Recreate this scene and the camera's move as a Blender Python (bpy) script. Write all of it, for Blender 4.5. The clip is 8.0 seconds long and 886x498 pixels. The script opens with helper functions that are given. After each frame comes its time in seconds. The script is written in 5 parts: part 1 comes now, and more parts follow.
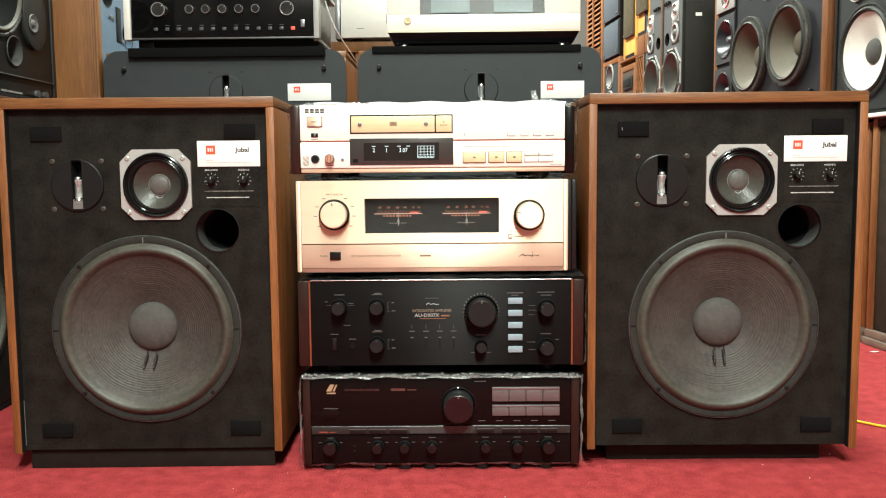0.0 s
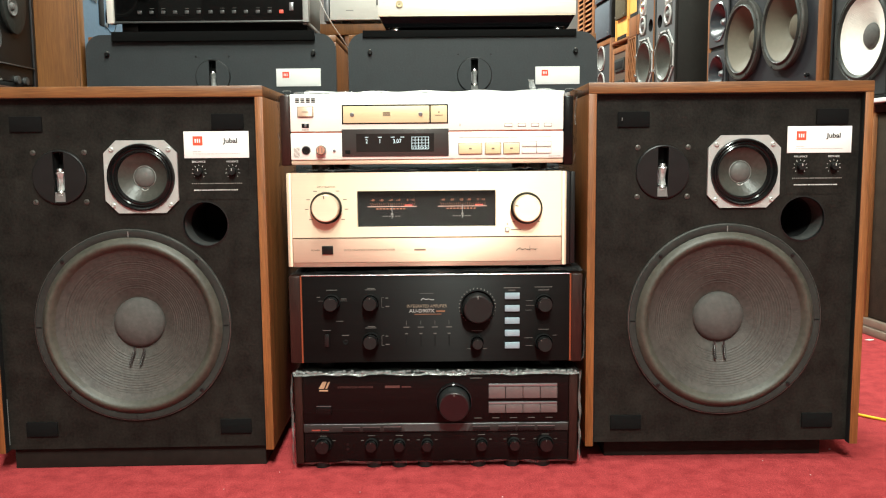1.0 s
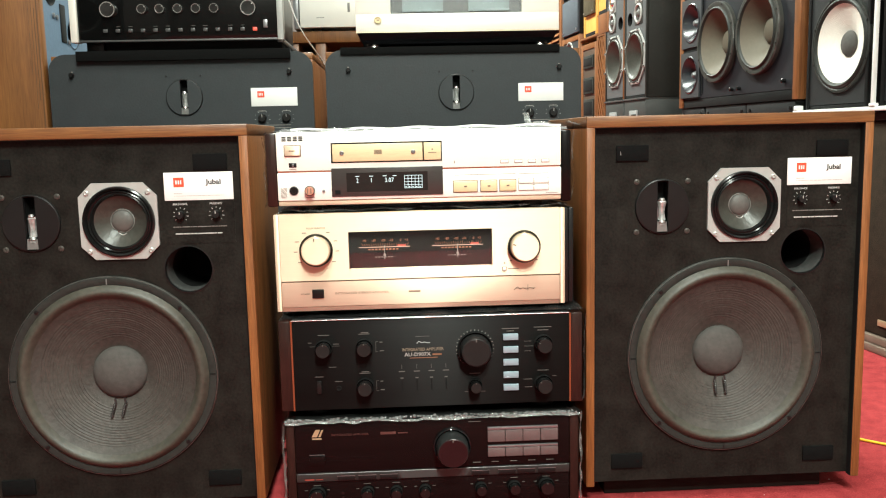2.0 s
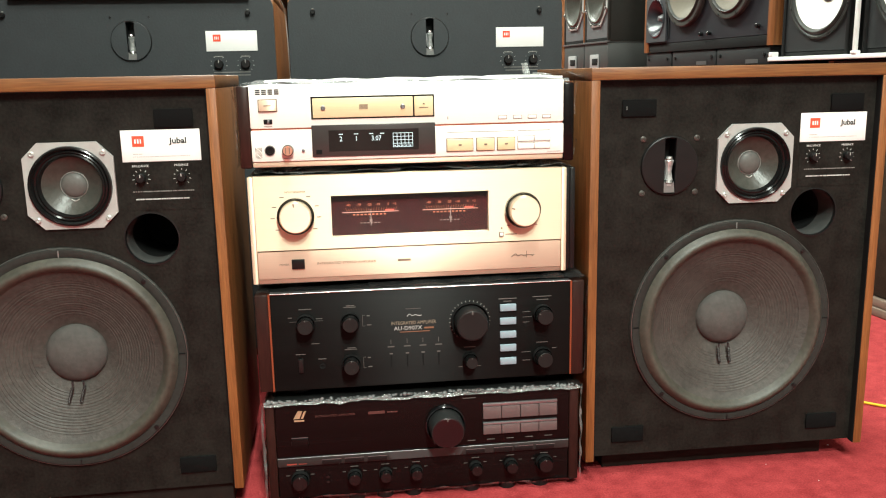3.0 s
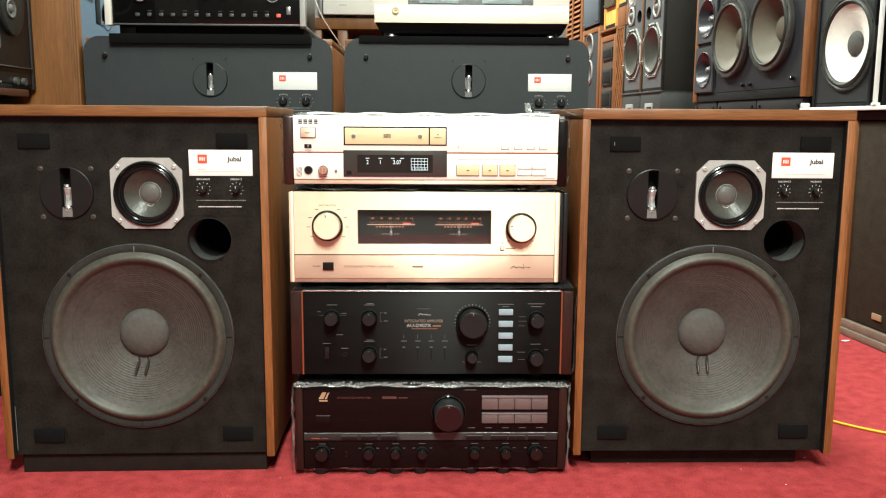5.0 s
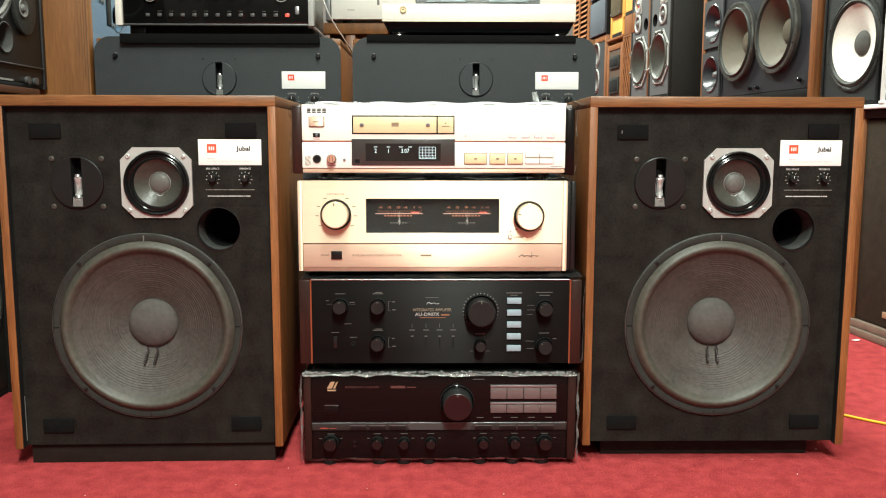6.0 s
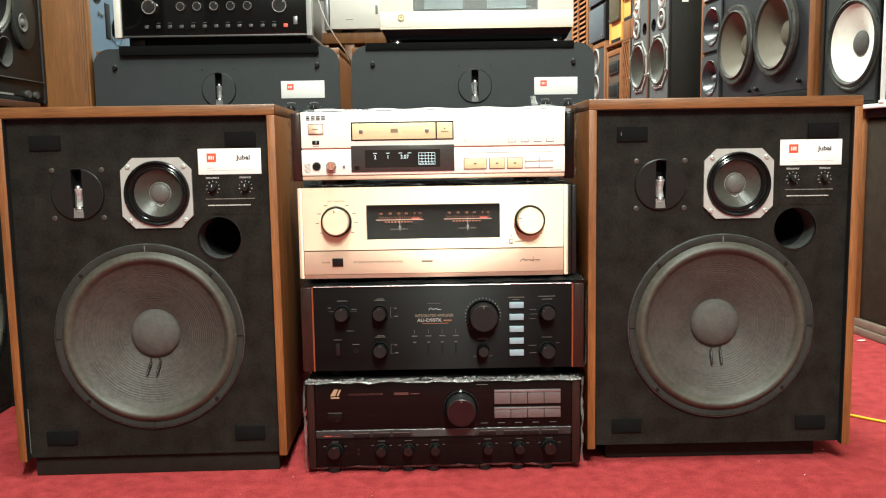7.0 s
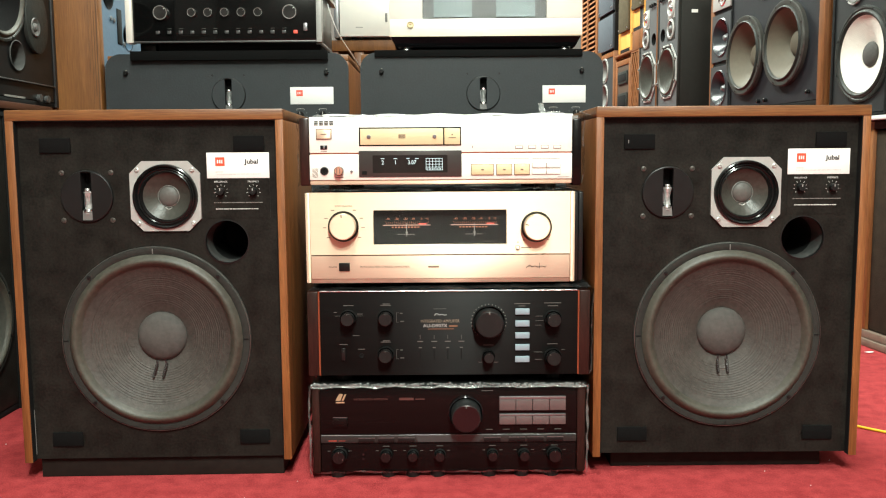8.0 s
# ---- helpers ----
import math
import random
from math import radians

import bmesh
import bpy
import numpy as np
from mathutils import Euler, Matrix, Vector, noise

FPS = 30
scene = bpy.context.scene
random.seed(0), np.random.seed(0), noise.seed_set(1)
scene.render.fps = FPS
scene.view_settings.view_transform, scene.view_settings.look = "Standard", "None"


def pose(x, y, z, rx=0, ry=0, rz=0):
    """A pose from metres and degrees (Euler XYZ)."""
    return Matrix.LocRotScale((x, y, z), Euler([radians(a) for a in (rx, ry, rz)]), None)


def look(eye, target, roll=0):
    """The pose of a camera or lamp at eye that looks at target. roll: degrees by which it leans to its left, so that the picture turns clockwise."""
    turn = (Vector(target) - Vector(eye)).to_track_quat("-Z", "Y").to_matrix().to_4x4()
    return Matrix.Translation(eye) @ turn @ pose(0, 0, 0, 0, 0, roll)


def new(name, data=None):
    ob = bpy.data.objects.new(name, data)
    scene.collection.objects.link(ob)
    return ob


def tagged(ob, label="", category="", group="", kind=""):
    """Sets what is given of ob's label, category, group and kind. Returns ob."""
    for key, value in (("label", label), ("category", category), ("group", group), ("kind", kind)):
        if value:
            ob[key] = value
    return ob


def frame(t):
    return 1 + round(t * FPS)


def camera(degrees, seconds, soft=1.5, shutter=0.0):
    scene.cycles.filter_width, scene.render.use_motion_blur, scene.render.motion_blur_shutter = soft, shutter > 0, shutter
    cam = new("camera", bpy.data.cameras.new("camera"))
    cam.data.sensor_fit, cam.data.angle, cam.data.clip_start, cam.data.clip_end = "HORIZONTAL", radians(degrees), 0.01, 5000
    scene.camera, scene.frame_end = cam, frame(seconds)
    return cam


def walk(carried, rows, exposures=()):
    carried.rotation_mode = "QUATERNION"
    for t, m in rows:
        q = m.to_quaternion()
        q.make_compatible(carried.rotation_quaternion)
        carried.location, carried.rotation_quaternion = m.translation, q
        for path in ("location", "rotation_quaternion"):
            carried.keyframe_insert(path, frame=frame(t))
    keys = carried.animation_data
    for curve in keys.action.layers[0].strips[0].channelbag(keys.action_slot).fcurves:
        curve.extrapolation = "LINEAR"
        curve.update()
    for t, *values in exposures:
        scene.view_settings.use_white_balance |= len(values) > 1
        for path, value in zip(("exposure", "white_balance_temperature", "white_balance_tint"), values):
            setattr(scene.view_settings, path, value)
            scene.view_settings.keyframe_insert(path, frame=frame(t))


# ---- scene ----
cam = camera(55.3, 8.0, soft=1.15)
PATH = [
    (0, (-0.002, 0.008, 0.515), (-0.022, 2.0, 0.333), -0.5),
    (0.5, (-0.004, 0.018, 0.52), (-0.024, 2.008, 0.322), -0.4),
    (1, (-0.014, 0.048, 0.535), (-0.006, 2.035, 0.305), -0.5),
    (1.5, (-0.025, 0.082, 0.593), (0.012, 2.064, 0.33), -1.0),
    (1.7, (-0.04, 0.09, 0.605), (0.017, 2.073, 0.355), -1.2),
    (2.8, (-0.124, 0.211, 0.64), (0.091, 2.162, 0.255), -1.0),
    (3, (-0.132, 0.233, 0.637), (0.098, 2.178, 0.234), -1.1),
    (3.5, (-0.117, 0.226, 0.631), (0.093, 2.175, 0.233), -0.9),
    (4, (-0.073, 0.112, 0.65), (0.066, 2.071, 0.27), 0.2),
    (4.5, (-0.044, 0.028, 0.646), (0.029, 1.998, 0.306), 1.0),
    (4.7, (-0.038, 0.013, 0.637), (0.022, 1.986, 0.317), 0.7),
    (5.8, (-0.04, 0.004, 0.576), (-0.001, 1.986, 0.313), 0.0),
    (6, (-0.039, 0.0, 0.571), (-0.009, 1.983, 0.314), 0.1),
    (6.5, (-0.039, 0.002, 0.567), (-0.017, 1.986, 0.318), -0.3),
    (7, (-0.035, 0.001, 0.564), (-0.013, 1.987, 0.329), -0.9),
    (7.5, (-0.034, -0.002, 0.562), (-0.02, 1.985, 0.338), -0.6),
    (8, (-0.033, -0.002, 0.558), (-0.029, 1.987, 0.345), -0.4),
]
walk(cam, [(t, look(eye, target, roll)) for t, eye, target, roll in PATH], exposures=[(0, 0.20, 6150, -9), (8, 0.20, 6150, -10)])

# ---- light: ceiling lamps, all out of view, and a faint even world fill
world = bpy.data.worlds.new("world_fill")
scene.world = world
world.use_nodes = True
world.node_tree.nodes["Background"].inputs[0].default_value = (1.0, 0.97, 0.93, 1)
world.node_tree.nodes["Background"].inputs[1].default_value = 0.05
CEIL = 2.75


def area(name, x, y, z, sx, sy, watts, colour=(1.0, 0.952, 0.90)):
    data = bpy.data.lights.new(name, "AREA")
    data.shape, data.size, data.size_y, data.energy, data.color = "RECTANGLE", sx, sy, watts, colour
    ob = new(name, data)
    ob.matrix_world = pose(x, y, z)
    return ob


# x, y, width, length, watts: two square panels over the aisle, placed by knob shadows and glints; tubes over the rest
# are added for brightness
LAMPS = [(0.14, -0.80, 0.20, 0.20, 95), (0.36, -1.48, 0.22, 0.22, 116), (0.0, 0.60, 0.3, 1.15, 44), (0.0, 3.1, 0.3, 1.15, 95), (0.0, 5.6, 0.3, 1.15, 160)]
for lx, ly, sx, sy, watts in LAMPS:
    area("lamp_light", lx, ly, CEIL - 0.075, sx, sy, watts)


# ---- materials
def mat(name, base, rough=0.5, metal=0.0, vary=0.06, scale=40.0, bump=0.0, stretch=(1, 1, 1), coat=0.0, second=None, spec=0.5):
    m = bpy.data.materials.new(name)
    m.use_nodes = True
    nt = m.node_tree
    b = nt.nodes["Principled BSDF"]
    b.inputs["Roughness"].default_value = rough
    b.inputs["Metallic"].default_value = metal
    b.inputs["Coat Weight"].default_value = coat
    b.inputs["Specular IOR Level"].default_value = spec
    co = nt.nodes.new("ShaderNodeTexCoord")
    mp = nt.nodes.new("ShaderNodeMapping")
    mp.inputs["Scale"].default_value = stretch
    nt.links.new(co.outputs["Object"], mp.inputs[0])
    n1, n2 = nt.nodes.new("ShaderNodeTexNoise"), nt.nodes.new("ShaderNodeTexNoise")
    n1.inputs["Scale"].default_value, n1.inputs["Detail"].default_value = scale, 6
    n2.inputs["Scale"].default_value, n2.inputs["Detail"].default_value = scale / 9, 3
    for n in (n1, n2):
        nt.links.new(mp.outputs[0], n.inputs["Vector"])
    add = nt.nodes.new("ShaderNodeMath")
    add.operation = "ADD"
    nt.links.new(n1.outputs[0], add.inputs[0])
    nt.links.new(n2.outputs[0], add.inputs[1])
    ramp = nt.nodes.new("ShaderNodeMapRange")
    ramp.inputs[1].default_value, ramp.inputs[2].default_value = 0.7, 1.3
    nt.links.new(add.outputs[0], ramp.inputs[0])
    mix = nt.nodes.new("ShaderNodeMix")
    mix.data_type = "RGBA"
    dark = second or tuple(c * (1 - vary) for c in base)
    light = base if second else tuple(min(1, c * (1 + vary)) for c in base)
    mix.inputs[6].default_value, mix.inputs[7].default_value = (*dark, 1), (*light, 1)
    nt.links.new(ramp.outputs[0], mix.inputs[0])
    nt.links.new(mix.outputs[2], b.inputs["Base Color"])
    rr = nt.nodes.new("ShaderNodeMapRange")
    rr.inputs[3].default_value, rr.inputs[4].default_value = max(0.02, rough * 0.85), min(1, rough * 1.15)
    nt.links.new(n2.outputs[0], rr.inputs[0])
    nt.links.new(rr.outputs[0], b.inputs["Roughness"])
    if bump:
        bp = nt.nodes.new("ShaderNodeBump")
        bp.inputs["Strength"].default_value, bp.inputs["Distance"].default_value = bump, 0.002
        nt.links.new(n1.outputs[0], bp.inputs["Height"])
        nt.links.new(bp.outputs[0], b.inputs["Normal"])
    return m


def brushed(m, amount=0.9):
    """Fine level brushing: gloss is drawn out upwards and downwards."""
    nt = m.node_tree
    b = nt.nodes["Principled BSDF"]
    tan = nt.nodes.new("ShaderNodeTangent")
    tan.direction_type, tan.axis = "RADIAL", "Z"
    nt.links.new(tan.outputs[0], b.inputs["Tangent"])
    b.inputs["Anisotropic"].default_value = amount
    b.inputs["Anisotropic Rotation"].default_value = 0.25
    return m


def glow(name, colour, strength):
    m = mat(name, tuple(c * 0.25 for c in colour), 0.4)
    b = m.node_tree.nodes["Principled BSDF"]
    b.inputs["Emission Color"].default_value = (*colour, 1)
    b.inputs["Emission Strength"].default_value = strength
    return m


def clear(name, colour=(1, 1, 1), rough=0.02):
    m = bpy.data.materials.new(name)
    m.use_nodes = True
    b = m.node_tree.nodes["Principled BSDF"]
    b.inputs["Base Color"].default_value = (*colour, 1)
    b.inputs["Roughness"].default_value = rough
    b.inputs["Transmission Weight"].default_value = 1.0
    b.inputs["IOR"].default_value = 1.45
    return m


WALNUT = mat("walnut_veneer", (0.275, 0.107, 0.032), 0.44, scale=70, stretch=(7, 7, 0.35), second=(0.115, 0.041, 0.012), bump=0.12)
WALNUT_H = mat("walnut_veneer_level", (0.26, 0.112, 0.035), 0.44, scale=70, stretch=(0.35, 7, 7), second=(0.115, 0.045, 0.015), bump=0.12)
PLINTH = mat("brown_black_plinth", (0.014, 0.010, 0.008), 0.7, vary=0.3, scale=60, spec=0.2)
LEADWIRE = mat("tinned_black_lead", (0.05, 0.05, 0.05), 0.2, metal=0.5, vary=0.6, scale=500)
CASTGREY = mat("grey_cast_frame", (0.040, 0.039, 0.034), 0.4, metal=0.2, vary=0.2, scale=120, bump=0.2)
MIDCAP = mat("grey_mid_cap", (0.085, 0.084, 0.077), 0.5, vary=0.2, scale=160, bump=0.2)
DULLRIM = mat("dull_metal_rim", (0.10, 0.10, 0.10), 0.42, metal=0.45, vary=0.15)
OAK = mat("golden_oak_veneer", (0.235, 0.097, 0.024), 0.45, scale=55, stretch=(7, 7, 0.4), second=(0.125, 0.047, 0.012), bump=0.08)
ROSEWOOD = mat("dark_rosewood", (0.029, 0.012, 0.009), 0.3, scale=30, stretch=(9, 1, 1), second=(0.011, 0.0055, 0.0045), spec=0.35)
BAFFLE = mat("black_baffle_paint", (0.0126, 0.0118, 0.0101), 0.44, vary=0.5, scale=240, bump=0.16, spec=0.13)
GREYBAFFLE = mat("charcoal_baffle_paint", (0.030, 0.034, 0.037), 0.6, vary=0.12, scale=220, bump=0.15, spec=0.35)
BLUEBAFFLE = mat("blue_baffle_paint", (0.09, 0.14, 0.205), 0.55, vary=0.1, scale=120, bump=0.1)
BLACK = mat("black_plastic", (0.008, 0.008, 0.008), 0.35, vary=0.2, spec=0.3)
MATTBLACK = mat("matt_black", (0.005, 0.005, 0.005), 0.85, vary=0.2, spec=0.2)
FELT = mat("black_hook_tape", (0.004, 0.004, 0.004), 0.9, vary=0.3, scale=900, bump=0.3, spec=0.12)
CARPET = mat("red_carpet", (0.405, 0.056, 0.060), 0.95, scale=330, second=(0.235, 0.025, 0.029), bump=1.0, spec=0.1)
PLASTER = mat("wall_paint", (0.15, 0.14, 0.13), 0.8, vary=0.08, scale=12, bump=0.05)
CEILPAINT = mat("ceiling_paint", (0.75, 0.73, 0.70), 0.85, vary=0.04, scale=8)
CONE = mat("paper_cone", (0.048, 0.043, 0.037), 0.62, vary=0.32, scale=150, bump=0.5)
GREYCONE = mat("grey_paper_cone", (0.11, 0.107, 0.102), 0.6, vary=0.15, scale=90, bump=0.2)
RUBBER = mat("rubber_surround", (0.052, 0.049, 0.038), 0.52, vary=0.32, scale=130, bump=0.25)
CAP = mat("felt_dust_cap", (0.064, 0.060, 0.055), 0.8, vary=0.25, scale=120, bump=0.2)
CAST = mat("cast_frame_black", (0.027, 0.0285, 0.026), 0.45, vary=0.2, scale=160, bump=0.3, spec=0.2)
CHAMP = brushed(mat("champagne_aluminium", (0.79, 0.655, 0.485), 0.58, metal=0.44, vary=0.03, scale=140, stretch=(0.04, 1, 6)))
# Flap metal is pinker: the carpet's red reflection is partly in its colour.
FLAPGOLD = brushed(mat("carpet_tinted_flap_aluminium", (0.74, 0.545, 0.415), 0.56, metal=0.52, vary=0.03, scale=140, stretch=(0.04, 1, 6)))
CHAMP2 = mat("pale_champagne_aluminium", (0.87, 0.86, 0.80), 0.42, metal=0.08, vary=0.03, scale=140, stretch=(0.04, 1, 6))
GOLD = mat("gold_aluminium", (0.70, 0.59, 0.36), 0.42, metal=0.1, vary=0.04, scale=140, stretch=(0.04, 1, 6))
ALU = mat("brushed_aluminium", (0.40, 0.40, 0.385), 0.42, metal=0.15, vary=0.06, scale=160)
SILVER = mat("silver_metal", (0.8, 0.8, 0.8), 0.22, metal=1.0, vary=0.05)
WHITEALU = mat("white_champagne_front", (0.87, 0.84, 0.77), 0.4, metal=0.2, vary=0.02)
GLOSSBLACK = mat("gloss_black_glass", (0.006, 0.006, 0.007), 0.08, vary=0.1, coat=0.6)
BROWNBLACK = mat("dark_brown_front", (0.0040, 0.0030, 0.0029), 0.26, vary=0.2, scale=80, stretch=(0.1, 1, 6), spec=0.2)
WHITECARD = mat("white_card", (0.82, 0.81, 0.79), 0.5, vary=0.02)
PRINT_W = mat("white_print", (0.55, 0.55, 0.53), 0.6)
PRINT_G = mat("grey_print", (0.20, 0.19, 0.175), 0.6)
PRINT_O = mat("orange_print", (0.22, 0.095, 0.045), 0.5)
PRINT_GOLD = mat("gold_print", (0.48, 0.37, 0.23), 0.35, metal=0.4)
PRINT_D = mat("dim_print", (0.105, 0.10, 0.092), 0.6)
PRINT_DG = mat("dim_gold_print", (0.24, 0.19, 0.135), 0.5)
AMPBLACK = brushed(mat("black_brushed_front", (0.0046, 0.0043, 0.0041), 0.52, vary=0.2, scale=80, stretch=(0.1, 1, 6), spec=0.15))
PORTGREY = mat("grey_card_tube", (0.042, 0.042, 0.040), 0.8, vary=0.2, scale=80)
DISPGLASS = mat("smoked_display_glass", (0.016, 0.013, 0.012), 0.22, vary=0.2, spec=0.3)
SMOKE = mat("grey_smoked_window", (0.042, 0.036, 0.034), 0.25, vary=0.1, spec=0.4)
DARKSLATE = mat("dark_slate_paint", (0.016, 0.017, 0.018), 0.55, vary=0.15, scale=160, bump=0.12, spec=0.3)
DARKGRAIN = mat("dark_oak_grain", (0.10, 0.045, 0.016), 0.5, scale=40, stretch=(7, 7, 0.3), second=(0.05, 0.02, 0.008))
TINGREY = mat("dull_grey_tin", (0.17, 0.17, 0.165), 0.45, metal=0.2)
INK = mat("black_ink", (0.02, 0.02, 0.02), 0.6)
PALEINK = mat("pale_grey_ink", (0.42, 0.41, 0.40), 0.6)
BROWNINK = mat("brown_ink", (0.17, 0.115, 0.085), 0.6)
RED = mat("red_print", (0.75, 0.07, 0.03), 0.5)
YELLOW = mat("yellow_cable", (0.75, 0.48, 0.02), 0.5)
YELLOWWOOD = mat("yellow_pine", (0.75, 0.42, 0.10), 0.5, scale=24, stretch=(6, 6, 0.8), second=(0.55, 0.27, 0.05))
BLUECLOTH = mat("blue_grey_cloth", (0.045, 0.055, 0.07), 0.9, vary=0.2, scale=500, bump=0.4)
BROWNCLOTH = mat("brown_grille_cloth", (0.034, 0.025, 0.017), 0.95, vary=0.3, scale=300, bump=0.5, spec=0.1)
OLIVECLOTH = mat("olive_grille_cloth", (0.085, 0.072, 0.045), 0.95, vary=0.2, scale=300, bump=0.4, spec=0.1)
WHITECONE = mat("white_paper_cone", (0.80, 0.77, 0.70), 0.7, vary=0.04, scale=70, bump=0.15)
CREAMCONE = mat("cream_paper_cone", (0.108, 0.091, 0.065), 0.7, vary=0.08, scale=70, bump=0.15)
STEEL = mat("grey_steel", (0.30, 0.30, 0.31), 0.35, metal=0.8, vary=0.08)
WHITEPAINT = mat("white_paint", (0.8, 0.8, 0.78), 0.5, vary=0.04)
DISPLAY = glow("white_blue_display", (0.85, 0.95, 1.0), 0.95)
METERGLOW = glow("lit_meter_scale", (1.0, 0.36, 0.18), 0.26)
METERLINE = glow("lit_meter_line", (1.0, 0.62, 0.50), 0.55)
REDLAMP = glow("red_lamp", (1.0, 0.12, 0.08), 0.8)
KEYLIT = mat("pale_blue_key", (0.27, 0.35, 0.40), 0.3)
TUBE = glow("lit_diffuser", (1.0, 0.95, 0.88), 6.0)
GLASS = clear("clear_glass")


def film_mat(name, base, share, rough, scale, bump):
    """Thin clear plastic: a share of glossy film, the rest lets light straight through."""
    m = mat(name, base, rough, vary=0.2, scale=scale, bump=bump, spec=0.9)
    nt = m.node_tree
    mix, see = nt.nodes.new("ShaderNodeMixShader"), nt.nodes.new("ShaderNodeBsdfTransparent")
    mix.inputs[0].default_value = share
    nt.links.new(see.outputs[0], mix.inputs[1])
    nt.links.new(nt.nodes["Principled BSDF"].outputs[0], mix.inputs[2])
    nt.links.new(mix.outputs[0], nt.nodes["Material Output"].inputs[0])
    return m


WRAP = film_mat("clear_bubble_film", (0.34, 0.35, 0.35), 0.38, 0.12, 120, 0.6)
BAND = film_mat("folded_bubble_film", (0.30, 0.31, 0.30), 0.55, 0.14, 160, 0.9)
FILM = film_mat("clear_packing_film", (0.03, 0.03, 0.03), 0.42, 0.07, 70, 1.0)
COPPERKNOB = mat("copper_knob", (0.60, 0.31, 0.22), 0.3, metal=0.4)
KNOBFACE = mat("satin_knob_face", (0.013, 0.0128, 0.0125), 0.42, vary=0.15, spec=0.2)
KNOBBLACK = mat("glossy_black_knob", (0.006, 0.006, 0.006), 0.15, vary=0.1, spec=0.5)
MIDCONE = mat("dark_mid_cone", (0.046, 0.046, 0.039), 0.34, vary=0.25, scale=160, bump=0.3, spec=0.4)
# Opaque silvery colour stands for highlights in a clear tweeter lens.
LENSBRIGHT = mat("glint_pale_lens", (0.42, 0.43, 0.42), 0.12, metal=0.4, vary=0.5, scale=160, bump=0.35)
RIMBLACK = mat("rubber_gloss_rim", (0.006, 0.006, 0.006), 0.16, vary=0.1, spec=0.3)
EDGEMETAL = mat("highlight_edge_metal", (0.15, 0.15, 0.14), 0.32, metal=0.7, vary=0.4, scale=40)
SCREW = mat("plated_screw", (0.42, 0.42, 0.40), 0.35, metal=0.3)
BRASS = mat("aged_grey_screw", (0.065, 0.062, 0.055), 0.4, metal=0.4)


# ---- mesh helpers
def part(name, bm, material, parent=None, label="", smooth=True):
    """Links a bmesh as one mesh object under a thing or a part."""
    me = bpy.data.meshes.new(name)
    bm.normal_update()
    bm.to_mesh(me)
    bm.free()
    me.materials.append(material)
    if smooth:
        me.polygons.foreach_set("use_smooth", [True] * len(me.polygons))
        me.set_sharp_from_angle(angle=radians(27))
    ob = new(name, me)
    ob.parent = parent
    if label:
        ob["label"] = label
    return ob


def thing(name, label, category, m=None, group="", kind=""):
    ob = tagged(new(name), label, category, group, kind)
    ob.empty_display_size = 0.05
    if m:
        ob.matrix_basis = m
    return ob


def box(x0, x1, y0, y1, z0, z1, bevel=0.0, bm=None, seg=2):
    bm = bm or bmesh.new()
    made = bmesh.ops.create_cube(bm, size=1, matrix=Matrix.LocRotScale(((x0 + x1) / 2, (y0 + y1) / 2, (z0 + z1) / 2), None, (x1 - x0, y1 - y0, z1 - z0)))
    if bevel:
        vs = set(made["verts"])
        es = [e for e in bm.edges if e.verts[0] in vs and e.verts[1] in vs]
        bmesh.ops.bevel(bm, geom=es, offset=bevel, segments=seg, affect="EDGES", profile=0.5)
    return bm


def lathe(profile, cx, cz, y0, bm=None, seg=48, turn=0.0):
    """Revolves (radius, depth) pairs round the axis along y through (cx, cz); depth counts from y0 towards the room (-y)."""
    bm = bm or bmesh.new()
    rings = []
    for r, d in profile:
        if r <= 1e-6:
            rings.append([bm.verts.new((cx, y0 - d, cz))])
        else:
            rings.append([bm.verts.new((cx + r * math.cos(2 * math.pi * k / seg + turn), y0 - d, cz + r * math.sin(2 * math.pi * k / seg + turn))) for k in range(seg)])
    for a, b in zip(rings, rings[1:]):
        for k in range(seg):
            q = [a[k % len(a)], a[(k + 1) % len(a)], b[(k + 1) % len(b)], b[k % len(b)]]
            u = []
            for v in q:
                if v not in u:
                    u.append(v)
            if len(u) > 2:
                bm.faces.new(u)
    bmesh.ops.recalc_face_normals(bm, faces=bm.faces)
    return bm


def prism(points, y0, y1, bm=None, bevel=0.0):
    """A flat outline in x and z, with thickness from y0 to y1."""
    bm = bm or bmesh.new()
    f = bm.faces.new([bm.verts.new((x, y0, z)) for x, z in points])
    g = bmesh.ops.extrude_face_region(bm, geom=[f])
    vs = [v for v in g["geom"] if isinstance(v, bmesh.types.BMVert)]
    bmesh.ops.translate(bm, verts=vs, vec=(0, y1 - y0, 0))
    bmesh.ops.recalc_face_normals(bm, faces=bm.faces)
    if bevel:
        bmesh.ops.bevel(bm, geom=list(bm.edges), offset=bevel, segments=2, affect="EDGES", profile=0.5)
    return bm


